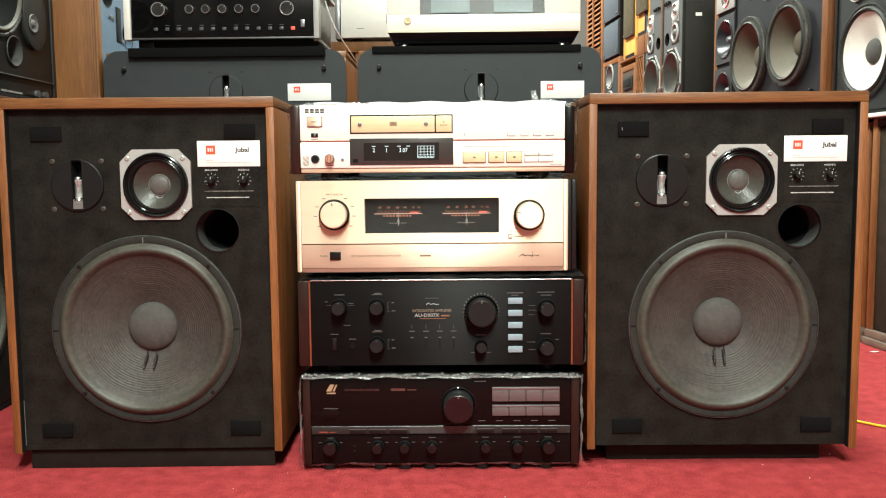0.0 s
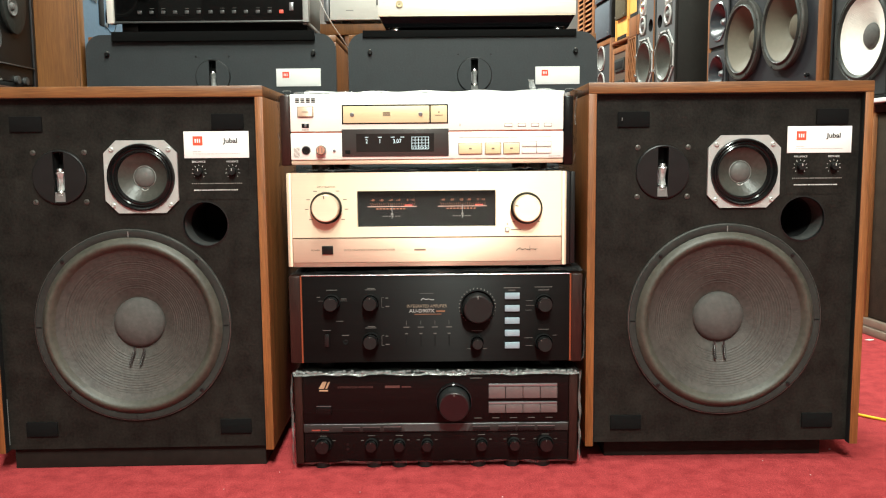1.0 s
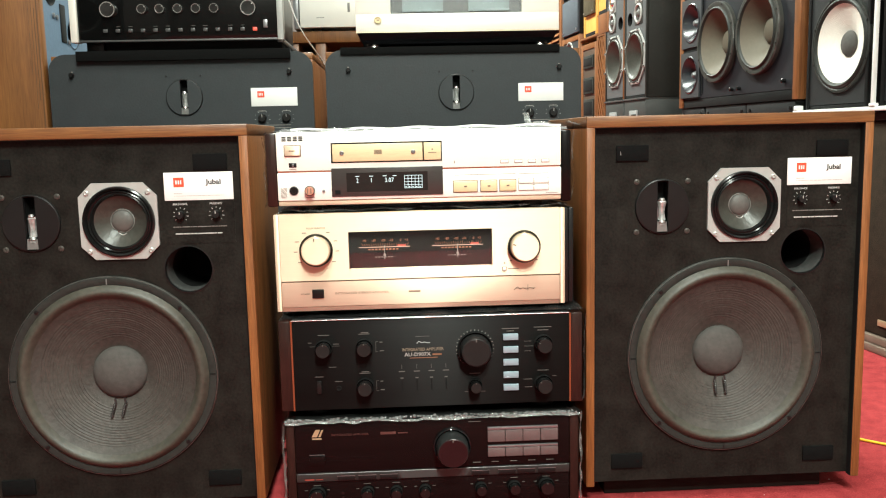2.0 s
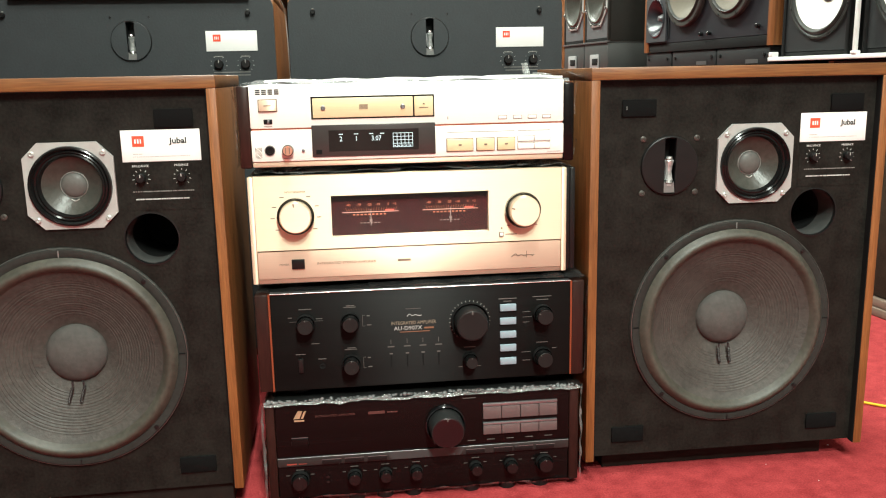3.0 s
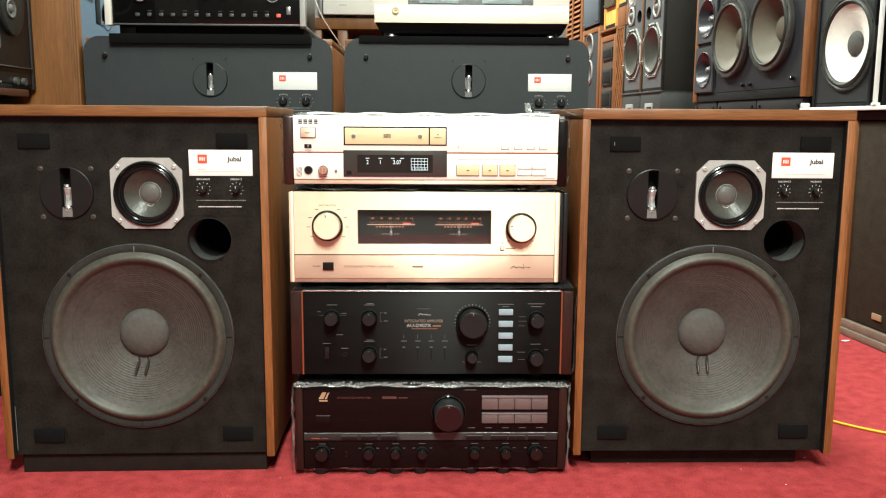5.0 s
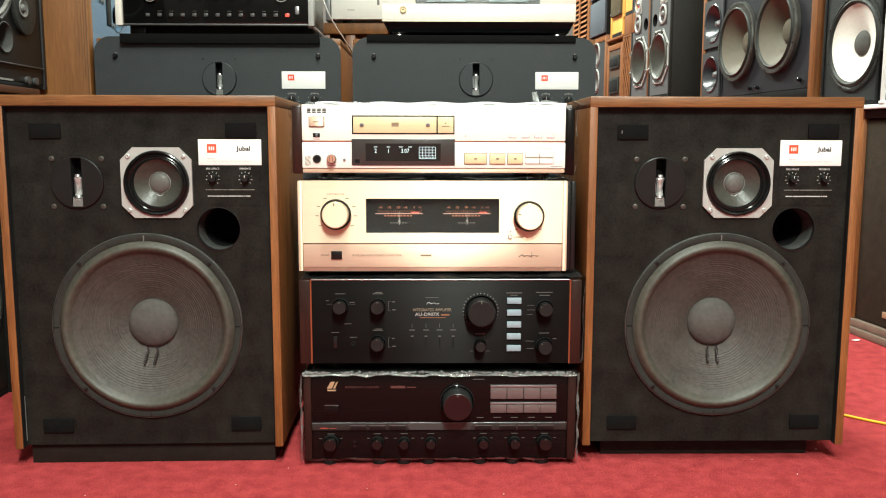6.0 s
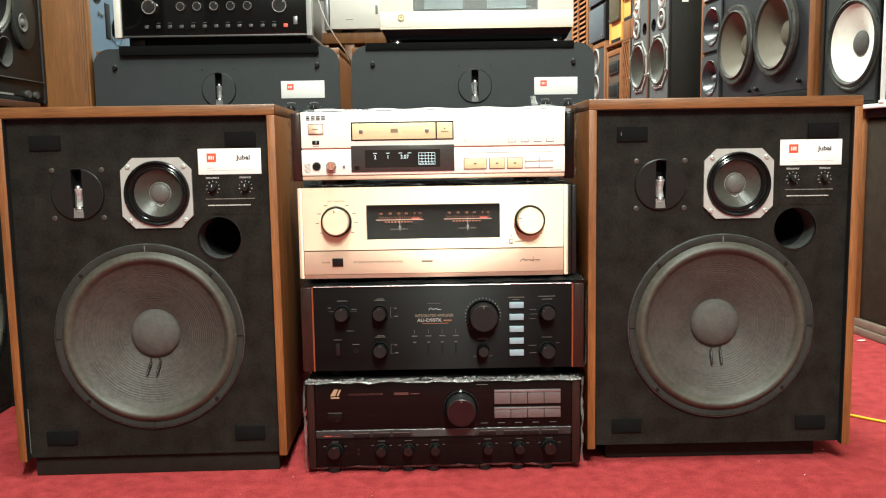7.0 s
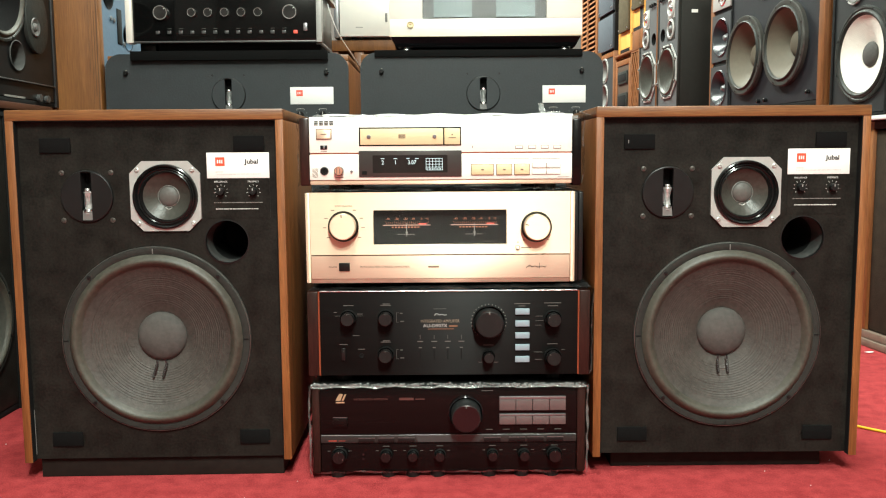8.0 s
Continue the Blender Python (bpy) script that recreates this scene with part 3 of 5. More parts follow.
def film_strip(name, label, runs, seed, lump=0.0035, bubbles=()):
    """Crumpled clear film laid along runs of (start, end, width vector, material), and rows of bubbles (start, end, radius, rows, step)."""
    rnd = random.Random(seed)
    t = thing(name, label, "bubble wrap", pose(0, 0, 0), "bubble wraps")
    shift = Vector((seed * 1.7, 0, 0))
    for a, b, wv, material in runs:
        bm = bmesh.new()
        a, b, wv = Vector(a), Vector(b), Vector(wv)
        n = max(10, int((b - a).length / 0.004))
        prev = None
        for k in range(n + 1):
            p = a.lerp(b, k / n)
            ragged = 1 + 0.35 * noise.noise(p * 30 + shift)
            row = []
            for j in range(8):
                q = p + wv * (j / 7) * ragged
                q += noise.noise_vector(q * 38 + shift) * lump * 1.5 + noise.noise_vector(q * 120 + shift) * lump * 0.8
                row.append(bm.verts.new(q))
            if prev:
                for j in range(7):
                    bm.faces.new((prev[j], row[j], row[j + 1], prev[j + 1]))
            prev = row
        part("film_strip", bm, material, t)
    for a, b, r, rows, step, material in bubbles:
        bm = bmesh.new()
        a, b, step = Vector(a), Vector(b), Vector(step)
        n = int((b - a).length / (r * 1.9))
        for j in range(rows):
            for k in range(n + 1):
                if rnd.random() < 0.22:
                    continue
                q = a.lerp(b, (k + 0.5 * (j % 2)) / n) + step * j
                q += Vector((rnd.uniform(-1, 1), rnd.uniform(-1, 1), rnd.uniform(-1, 1))) * r * 0.4
                f = rnd.uniform(0.5, 1.2)
                bmesh.ops.create_icosphere(bm, subdivisions=2, radius=r, matrix=pose(*q, rnd.uniform(0, 180), rnd.uniform(0, 180)) @ Matrix.Diagonal((f, rnd.uniform(0.6, 1.0), f * 0.8, 1)))
        tagged(part("bubble_film", bm, material, t), kind="stuff")
    return t


def cd_player():
    y = 1.438
    t = thing("cd_player", "champagne compact disc player with gold drawer and lit display", "CD player", pose(0, 0, 0))
    part("body", box(-0.245, 0.181, y + 0.012, y + 0.36, 0.52, 0.624, 0.002), BLACK, t)
    part("side_cheek", box(-0.272, -0.2555, y + 0.002, y + 0.36, 0.513, 0.6275, 0.003), ROSEWOOD, t, "dark glossy wooden side cheek")
    # Right cheek is the same wood, its shade put into a near-black colour.
    part("side_cheek", box(0.190, 0.206, y + 0.002, y + 0.36, 0.511, 0.6235, 0.003), BROWNBLACK, t, "dark glossy wooden side cheek")
    part("upper_front", box(-0.255, 0.1895, y, y + 0.012, 0.5685, 0.6285, 0.0015), CHAMP2, t, "pale champagne aluminium panel")
    part("lower_front", box(-0.255, 0.1895, y - 0.0015, y + 0.012, 0.5225, 0.5660, 0.0015), CHAMP2, t, "pale champagne aluminium panel")
    part("lower_lip", box(-0.255, 0.1895, y + 0.001, y + 0.012, 0.5145, 0.5225, 0.002), CHAMP, t)
    part("split_line", box(-0.254, 0.1885, y + 0.003, y + 0.01, 0.5655, 0.569), mat("copper_red_inlay", (0.45, 0.13, 0.08), 0.35, metal=0.4), t, "thin copper-red line")
    d = part("disc_drawer", box(-0.1685, -0.0285, y - 0.003, y + 0.008, 0.5815, 0.6085, 0.0008), GOLD, t, "gold disc drawer")
    part("drawer_well", box(-0.1708, 0.0018, y - 0.0006, y + 0.006, 0.5796, 0.6108), GLOSSBLACK, t)
    for x in (-0.154, -0.043):
        part("rivet", lathe([(0.0034, 0), (0.0034, 0.0012), (0.0022, 0.0018), (0.0016, 0.0008), (0, 0.0008)], x, 0.595, y - 0.003, seg=20), STEEL, d)
    bars([(-0.104, -0.092, 0.5925 + 0.0014 * k, 0.5933 + 0.0014 * k) for k in range(5)], y - 0.0031, BROWNINK, d, "disc_mark")
    part("open_button", box(-0.0265, 0.0, y - 0.003, y + 0.006, 0.5815, 0.6085, 0.0008), GOLD, t, "gold square button")
    bars([(-0.0195, -0.007, 0.5925, 0.5935), (-0.0145, -0.012, 0.597, 0.599)], y - 0.0032, BROWNINK, t)
    part("power_button", box(-0.242, -0.218, y - 0.004, y + 0.004, 0.5925, 0.6075, 0.001), CHAMP, t)
    part("button_recess", box(-0.2432, -0.2168, y - 0.0004, y + 0.004, 0.5913, 0.6087), BROWNINK, t)
    bars([(-0.235, -0.225, 0.5995, 0.6005)], y - 0.0042, BROWNINK, t)
    part("timer_switch", box(-0.2365, -0.2245, y - 0.0008, y + 0.004, 0.5742, 0.5812, 0.0006), BLACK, t)
    part("switch_tab", box(-0.2315, -0.2285, y - 0.003, y, 0.5752, 0.5802, 0.0005), STEEL, t)
    bars([(-0.236, -0.225, 0.5708, 0.5717)], y, BROWNINK, t)
    # maker's lettering drawn as plain blocks
    bars([(-0.246 + 0.0086 * k, -0.2395 + 0.0086 * k, z, z + 0.0019) for k in range(4) for z in (0.6148, 0.6175, 0.6201)], y, INK, t, "maker_mark")
    disp = part("display", box(-0.1715, 0.0025, y - 0.0034, y + 0.008, 0.5272, 0.5715, 0.001), SMOKE, t, "grey smoked display window with lit figures")
    part("display_panel", box(-0.1480, -0.0215, y - 0.0036, y - 0.003, 0.5345, 0.5640), DISPGLASS, disp, "darker inner display panel")
    for body, x in (("2", -0.131), ("1", -0.1095), ("3.07", -0.0815)):
        words(body, x, y - 0.0038, 0.5515, 0.0098, DISPLAY, disp, "lit_digits", wide=0.85)
    bars([(-0.134, -0.128, 0.5578, 0.5588), (-0.1125, -0.1065, 0.5578, 0.5588), (-0.0915, -0.0855, 0.5578, 0.5588), (-0.076, -0.070, 0.5578, 0.5588)], y - 0.0036, DISPLAY, disp, "lit_bars", t=0.0005)
    cells = [(-0.058, -0.030, 0.5385 + 0.00485 * k, 0.5391 + 0.00485 * k) for k in range(5)] + [(-0.058 + 0.0055 * k, -0.0574 + 0.0055 * k, 0.5385, 0.5584) for k in range(6)]
    cells += [(-0.0565 + 0.0055 * k, -0.0545 + 0.0055 * k, 0.540, 0.5412) for k in range(5)]
    bars(cells, y - 0.0036, DISPLAY, disp, "track_grid", t=0.0005)
    part("remote_eye", box(-0.166, -0.158, y - 0.0042, y - 0.003, 0.5315, 0.5375), MATTBLACK, disp)
    part("headphone_jack", lathe([(0.0068, 0), (0.0062, 0.002), (0.0040, 0.0022), (0.0038, 0.0004), (0, 0.0004)], -0.230, 0.538, y - 0.0015, seg=28), BLACK, t)
    part("jack_ring", lathe([(0.0074, 0), (0.0074, 0.0012), (0.0062, 0.0012)], -0.230, 0.538, y - 0.0015, seg=28), STEEL, t)
    knob(t, "level_knob", -0.205, 0.538, y - 0.0015, 0.0068, 0.012, COPPERKNOB, ring=STEEL, pointer=RED, label="small copper level knob")
    bars([(-0.2085, -0.2072, 0.5335, 0.5425), (-0.2034, -0.2020, 0.5335, 0.5425)], y - 0.0135, BROWNINK, t, "knob_stripes")
    bars([(-0.2115, -0.1985, 0.5265, 0.5275)], y - 0.0015, BROWNINK, t)
    part("lamp_dot", lathe([(0.0022, 0), (0.0022, 0.002), (0, 0.0026)], -0.184, 0.537, y - 0.0015, seg=14), STEEL, t)
    bm = bmesh.new()
    for k in range(60):
        if (k * 7) % 5:
            box(-0.250 + 0.0016 * (k % 6), -0.2490 + 0.0016 * (k % 6), y - 0.0019, y - 0.0015, 0.527 + 0.0016 * (k // 6), 0.528 + 0.0016 * (k // 6), bm=bm)
    part("worn_print", bm, BROWNINK, t, smooth=False)
    for x0, x1 in ((0.019, 0.056), (0.062, 0.087), (0.092, 0.117)):
        part("key_recess", box(x0 - 0.001, x1 + 0.001, y - 0.0019, y, 0.5292, 0.5482), BROWNINK, t)
        part("transport_key", box(x0, x1, y - 0.0045, y, 0.5302, 0.5472, 0.0008), GOLD, t, "gold transport key")
        bars([((x0 + x1) / 2 - 0.0022, (x0 + x1) / 2 + 0.0022, 0.5375, 0.5398)], y - 0.0046, BROWNINK, t)
    for z0, z1 in ((0.5415, 0.5488), (0.5305, 0.5388)):
        for x0, x1 in ((0.122, 0.1452), (0.1462, 0.169)):
            part("key_recess", box(x0 - 0.0006, x1 + 0.0006, y - 0.0018, y, z0 - 0.0006, z1 + 0.0006), BROWNINK, t)
            part("small_key", box(x0, x1, y - 0.0035, y, z0, z1, 0.0006), CHAMP2, t)
    bars([(0.019, 0.117, 0.5565, 0.5572), (0.122, 0.169, 0.5565, 0.5572), (0.165, 0.185, 0.5255, 0.5262)], y - 0.0015, PRINT_G, t)
    for x in (0.094, 0.116, 0.1375, 0.1585):
        part("mode_key", box(x, x + 0.0115, y - 0.0012, y + 0.002, 0.5742, 0.578, 0.0004), CHAMP2, t)
        part("key_recess", box(x - 0.0007, x + 0.0122, y - 0.0004, y + 0.002, 0.5733, 0.5787), BROWNINK, t)
    bars([(0.0205, 0.0215, 0.575, 0.579)], y, BROWNINK, t)
    feet(t, (-0.21, 0.15), y + 0.05, y + 0.31, 0.5, 0.52)
    return t


TAUPEINK = mat("taupe_ink", (0.23, 0.17, 0.125), 0.6)


def gold_amplifier():
    y = 1.441
    t = thing("integrated_amplifier", "champagne gold integrated amplifier with two lit power meters", "amplifier", pose(0, 0, 0))
    part("body", box(-0.267, 0.208, y + 0.014, y + 0.37, 0.350, 0.499, 0.002), BLACK, t)
    part("side_wing", box(0.1955, 0.2025, y + 0.006, y + 0.06, 0.346, 0.5, 0.001), BLACK, t)
    part("side_cheek", box(0.2032, 0.2115, y + 0.008, y + 0.37, 0.346, 0.5, 0.002), BLACK, t)
    y1 = y + 0.014
    part("side_trim", box(-0.2650, -0.2572, y - 0.0005, y1, 0.346, 0.501, 0.0012), CHAMP, t)
    part("side_trim", box(0.1882, 0.1960, y - 0.0005, y1, 0.346, 0.501, 0.0012), CHAMP, t)
    # front panel in four pieces round the meter window
    part("front_panel", box(-0.2569, 0.1879, y, y1, 0.4708, 0.5012), CHAMP, t, "satin champagne front panel")
    part("front_panel", box(-0.2569, 0.1879, y, y1, 0.3945, 0.4108), CHAMP, t, "satin champagne front panel")
    part("front_panel", box(-0.2569, -0.1492, y, y1, 0.4108, 0.4708), CHAMP, t, "satin champagne front panel")
    part("front_panel", box(0.0792, 0.1879, y, y1, 0.4108, 0.4708), CHAMP, t, "satin champagne front panel")
    part("panel_gap", box(-0.2569, 0.1879, y + 0.003, y1, 0.3925, 0.3945), BROWNINK, t)
    part("flap", box(-0.2569, 0.1879, y + 0.0005, y1, 0.3525, 0.3925, 0.001), FLAPGOLD, t, "drop-down champagne flap")
    # Lower edge pushed back so the lip darkens downwards; the slant is added.
    lip = box(-0.2569, 0.1879, y + 0.0012, y1, 0.3450, 0.3520)
    for v in lip.verts:
        if v.co.y < y + 0.005 and v.co.z < 0.348:
            v.co.y += 0.004
    part("lower_lip", lip, FLAPGOLD, t, "slanting lower lip", smooth=False)
    w = part("meter_window", box(-0.1492, 0.0792, y + 0.013, y + 0.016, 0.4108, 0.4708), MATTBLACK, t, "black window with two lit meters")
    glass = part("glass", box(-0.1490, 0.0790, y + 0.004, y + 0.0055, 0.4110, 0.4706), GLASS, w)
    glass.visible_shadow = False
    ym = y + 0.0128
    for cx in (-0.0925, 0.0245):
        m = part("meter", box(cx - 0.041, cx + 0.041, ym - 0.0002, ym, 0.4436, 0.4446), METERLINE, w, "orange lit meter scale")
        bm = bmesh.new()
        for k in range(21):
            u = -1 + k / 10
            x = cx + u * 0.036
            mm = pose(x + 0.001, ym - 0.0005, 0.4478) @ Matrix.Rotation(u * 0.5, 4, "Y") @ Matrix.Diagonal((0.0004, 0.0004, 0.004 if k % 4 else 0.006, 1))
            bmesh.ops.create_cube(bm, size=1, matrix=mm)
        part("ticks", bm, METERGLOW, m, smooth=False)
        bars([(cx + 0.021, cx + 0.034, 0.4452, 0.4472)], ym - 0.0007, REDLAMP, m, "red_zone")
        for body, u in (("-40", -0.85), ("-30", -0.45), ("-20", -0.05), ("-10", 0.28), ("0", 0.68), ("+3", 0.92)):
            words(body, cx + u * 0.038, ym - 0.0003, 0.4548, 0.0052, METERGLOW, m, "scale_figures")
        bars([(cx - 0.026 + 0.0056 * k, cx - 0.0228 + 0.0056 * k, 0.4395, 0.4414) for k in range(9)], ym, METERGLOW, m, "scale_print")
        bars([(cx - 0.0003, cx + 0.0002, 0.424, 0.4475)], ym - 0.0012, PRINT_W, m, "needle")
        part("needle_hub", lathe([(0.0022, 0), (0.0022, 0.0016), (0, 0.0018)], cx, 0.4315, ym, seg=14), PRINT_G, m)
        bars([(cx - 0.016 + 0.0052 * k, cx - 0.0125 + 0.0052 * k, 0.4275, 0.4286) for k in range(6)], ym, PRINT_G, m, "small_print")
    knob(t, "selector_knob", -0.1995, 0.444, y, 0.0225, 0.022, CHAMP, ring=GLOSSBLACK, pointer=BROWNINK, label="large champagne selector knob in black ring", angle=-0.1)
    knob(t, "volume_knob", 0.1295, 0.441, y, 0.0225, 0.022, CHAMP, ring=GLOSSBLACK, pointer=BROWNINK, label="large champagne volume knob in black ring", angle=-1.3)
    words("INPUT SELECTOR", -0.1995, y - 0.0002, 0.4782, 0.0036, TAUPEINK, t, "knob_legend", wide=1.05)
    for a in (-2.2, -1.65, -1.15, -0.6, 0.6, 1.15, 1.65, 2.2):
        ax, az = -0.1995 + 0.033 * math.sin(a), 0.444 + 0.033 * math.cos(a)
        bars([(ax - 0.003, ax + 0.003, az - 0.0006, az + 0.0006)], y, BROWNINK, t, "knob_legend")
    for a in (-2.4, 2.4):
        ax, az = 0.1295 + 0.031 * math.sin(a), 0.441 + 0.031 * math.cos(a)
        bars([(ax - 0.002, ax + 0.002, az - 0.0006, az + 0.0006)], y, BROWNINK, t, "knob_legend")
    part("small_button_frame", box(0.0945, 0.1015, y - 0.0006, y + 0.003, 0.4015, 0.4085), BROWNINK, t)
    part("small_button", box(0.0955, 0.1005, y - 0.003, y, 0.4025, 0.4075, 0.0006), CHAMP2, t)
    part("lamp_dot", lathe([(0.0012, 0), (0.0012, 0.0008), (0, 0.001)], 0.0985, 0.4145, y, seg=10), BROWNINK, t)
    bars([(0.104, 0.121, 0.4043, 0.4056)], y, BROWNINK, t, "button_legend")
    part("power_switch", box(-0.209, -0.1905, y - 0.002, y + 0.004, 0.3665, 0.3805, 0.0006), BLACK, t, "black rectangular power switch")
    words("POWER", -0.2197, y + 0.0003, 0.3733, 0.0036, BROWNINK, t, "switch_legend", wide=1.1)
    words("INTEGRATED STEREO AMPLIFIER", -0.173, y + 0.0003, 0.3731, 0.0048, TAUPEINK, t, align="LEFT", wide=1.22)
    bars([(-0.056, -0.037, 0.3716, 0.3746)], y + 0.0005, TAUPEINK, t, "model_print")
    # maker's script as a plain stroke
    tube_curve("maker_mark", [(0.113, y, 0.370), (0.120, y, 0.377), (0.122, y, 0.370), (0.128, y, 0.374), (0.133, y, 0.370), (0.139, y, 0.374), (0.146, y, 0.371)], 0.0005, BROWNINK, t)
    bars([(0.116, 0.148, 0.3722, 0.3729), (0.1355, 0.1362, 0.3685, 0.3785)], y + 0.0005, BROWNINK, t, "maker_mark")
    feet(t, (-0.21, 0.155), y + 0.05, y + 0.31, 0.333, 0.352)
    return t


def bracket_marks(parent, cx, cz, y):
    """Small knob with switch legend beside it."""
    bars([(cx + 0.018, cx + 0.0185, cz - 0.009, cz + 0.008), (cx + 0.018, cx + 0.022, cz + 0.0075, cz + 0.008), (cx + 0.018, cx + 0.022, cz - 0.009, cz - 0.0085),
          (cx + 0.0245, cx + 0.029, cz + 0.006, cz + 0.0075), (cx + 0.0245, cx + 0.031, cz - 0.008, cz - 0.0066), (cx - 0.005, cx + 0.007, cz + 0.0225, cz + 0.0238)], y, PRINT_D, parent, "legend")


def wood_amplifier():
    y = 1.432
    t = thing("integrated_amplifier", "black-brown integrated amplifier with round knobs and pale keys", "amplifier", pose(0, 0, 0))
    part("body", box(-0.26, 0.218, y + 0.012, y + 0.38, 0.1865, 0.328, 0.002), BLACK, t)
    part("side_cheek", box(-0.2645, -0.2455, y, y + 0.38, 0.1845, 0.332, 0.0025), ROSEWOOD, t, "dark rosewood side cheek")
    part("side_cheek", box(0.2035, 0.2225, y, y + 0.38, 0.1835, 0.332, 0.0025), ROSEWOOD, t, "dark rosewood side cheek")
    part("front_panel", box(-0.2427, 0.2007, y, y + 0.012, 0.1850, 0.3315, 0.0012), AMPBLACK, t, "dark brushed brown-black front")
    for x in (-0.2442, 0.2022):
        part("copper_strip", box(x - 0.0013, x + 0.0013, y - 0.0004, y + 0.01, 0.1850, 0.3317), mat("orange_copper_strip", (0.27, 0.085, 0.04), 0.32, metal=0.5), t, "thin orange copper strip")
    part("top_edge", box(-0.2427, 0.2007, y - 0.0004, y + 0.012, 0.3317, 0.3328), STEEL, t)
    # Silver rod added along the top edge to draw its line of highlight.
    tube_curve("edge_highlight", [(-0.2427, y - 0.0004, 0.3322), (0.0, y - 0.0004, 0.3322), (0.2007, y - 0.0004, 0.3322)], 0.0009, SILVER, t)
    for nm, x, z, r, a in (("speaker_knob", -0.1935, 0.287, 0.0118, 0.0), ("treble_knob", -0.1292, 0.287, 0.0118, 0.0), ("bass_knob", -0.1298, 0.2228, 0.0118, 0.0), ("balance_knob", 0.0472, 0.219, 0.0092, 0.0), ("selector_knob", 0.158, 0.2835, 0.0125, -1.0), ("record_knob", 0.158, 0.217, 0.0125, -0.7)):
        knob(t, nm, x, z, y, r, 0.023, KNOBBLACK, ring=MATTBLACK, pointer=PRINT_D, angle=a, face=KNOBFACE)
        bars([(x - 0.009, x + 0.009, z + r + 0.0085, z + r + 0.0096)], y, PRINT_D, t, "legend")
    bracket_marks(t, -0.1292, 0.287, y)
    bracket_marks(t, -0.1298, 0.2228, y)
    bars([(-0.2185, -0.213, 0.2955, 0.2965), (-0.1785, -0.169, 0.2925, 0.2935), (-0.2165, -0.168, 0.2895, 0.2899), (-0.187, -0.175, 0.255, 0.2558), (-0.21, -0.196, 0.2395, 0.2405), (-0.178, -0.166, 0.231, 0.232),
          (0.128, 0.14, 0.287, 0.2876), (0.128, 0.142, 0.279, 0.2796), (0.128, 0.138, 0.271, 0.2716), (0.126, 0.14, 0.224, 0.2247), (0.128, 0.14, 0.211, 0.2117), (0.173, 0.18, 0.228, 0.2288), (0.03, 0.036, 0.2065, 0.2073), (0.057, 0.064, 0.2065, 0.2073)], y, PRINT_D, t, "legend")
    v = knob(t, "volume_knob", 0.0478, 0.2785, y, 0.0245, 0.029, mat("dark_satin_knob", (0.013, 0.013, 0.013), 0.36, spec=0.25), ring=MATTBLACK, pointer=PRINT_D, label="large dark volume knob", face=KNOBFACE)
    bm = bmesh.new()
    for k in range(25):
        a = radians(-140 + 280 * k / 24)
        bmesh.ops.create_cube(bm, size=1, matrix=pose(0.0478 + 0.0295 * math.sin(a), y - 0.0002, 0.2785 + 0.0295 * math.cos(a)) @ Matrix.Rotation(a, 4, "Y") @ Matrix.Diagonal((0.0012, 0.0004, 0.0028, 1)))
    tagged(part("scale_dots", bm, PRINT_G, v, smooth=False), kind="stuff")
    words("INTEGRATED AMPLIFIER", -0.036, y - 0.0002, 0.2795, 0.0072, PRINT_DG, t, wide=0.86)
    words("AU-D907X", -0.0655, y - 0.0002, 0.2715, 0.0085, PALEINK, t, align="LEFT", wide=1.06)
    bars([(-0.0205, -0.006, 0.2697, 0.2722), (-0.057, -0.012, 0.2655, 0.2665)], y, PRINT_O, t, "model_print")
    bars([(-0.0475, -0.025, 0.3008, 0.3014)], y, PRINT_D, t, "rule_line")
    tube_curve("maker_mark", [(-0.0455, y, 0.2895), (-0.042, y, 0.2945), (-0.038, y, 0.2895), (-0.033, y, 0.2925), (-0.029, y, 0.2895), (-0.024, y, 0.2905)], 0.0004, PRINT_W, t)
    for x in (-0.0705, -0.0465, -0.0230, 0.0005):
        part("slider_slot", box(x - 0.001, x + 0.001, y - 0.0006, y + 0.004, 0.213, 0.231), MATTBLACK, t)
        bars([(x - 0.0003, x + 0.0003, 0.2485, 0.2555), (x - 0.005, x + 0.005, 0.2435, 0.245), (x - 0.0025, x + 0.0025, 0.2325, 0.2342)], y, PRINT_D, t, "legend")
    for k in range(5):
        z = 0.2905 - 0.02085 * k
        part("input_key", box(0.0932, 0.1178, y - 0.0035, y + 0.003, z, z + 0.0105, 0.0008), KEYLIT, t, "pale blue-white input key")
        part("key_recess", box(0.0922, 0.1188, y - 0.0005, y + 0.003, z - 0.001, z + 0.0115), MATTBLACK, t)
    bars([(0.0915, 0.119, 0.3085, 0.3098), (0.099, 0.111, 0.3045, 0.3056), (0.143, 0.172, 0.3095, 0.3106)], y, PRINT_D, t, "legend")
    part("speaker_switch", box(-0.2065, -0.1995, y - 0.003, y + 0.003, 0.2125, 0.2335, 0.0008), BLACK, t)
    part("headphone_socket", lathe([(0.0042, 0), (0.0042, 0.0016), (0.0026, 0.0016), (0.0026, 0.0003), (0, 0.0003)], -0.1720, 0.2200, y, seg=18), MATTBLACK, t)
    feet(t, (-0.21, 0.165), y + 0.05, y + 0.32, 0.1688, 0.1875)
    return t


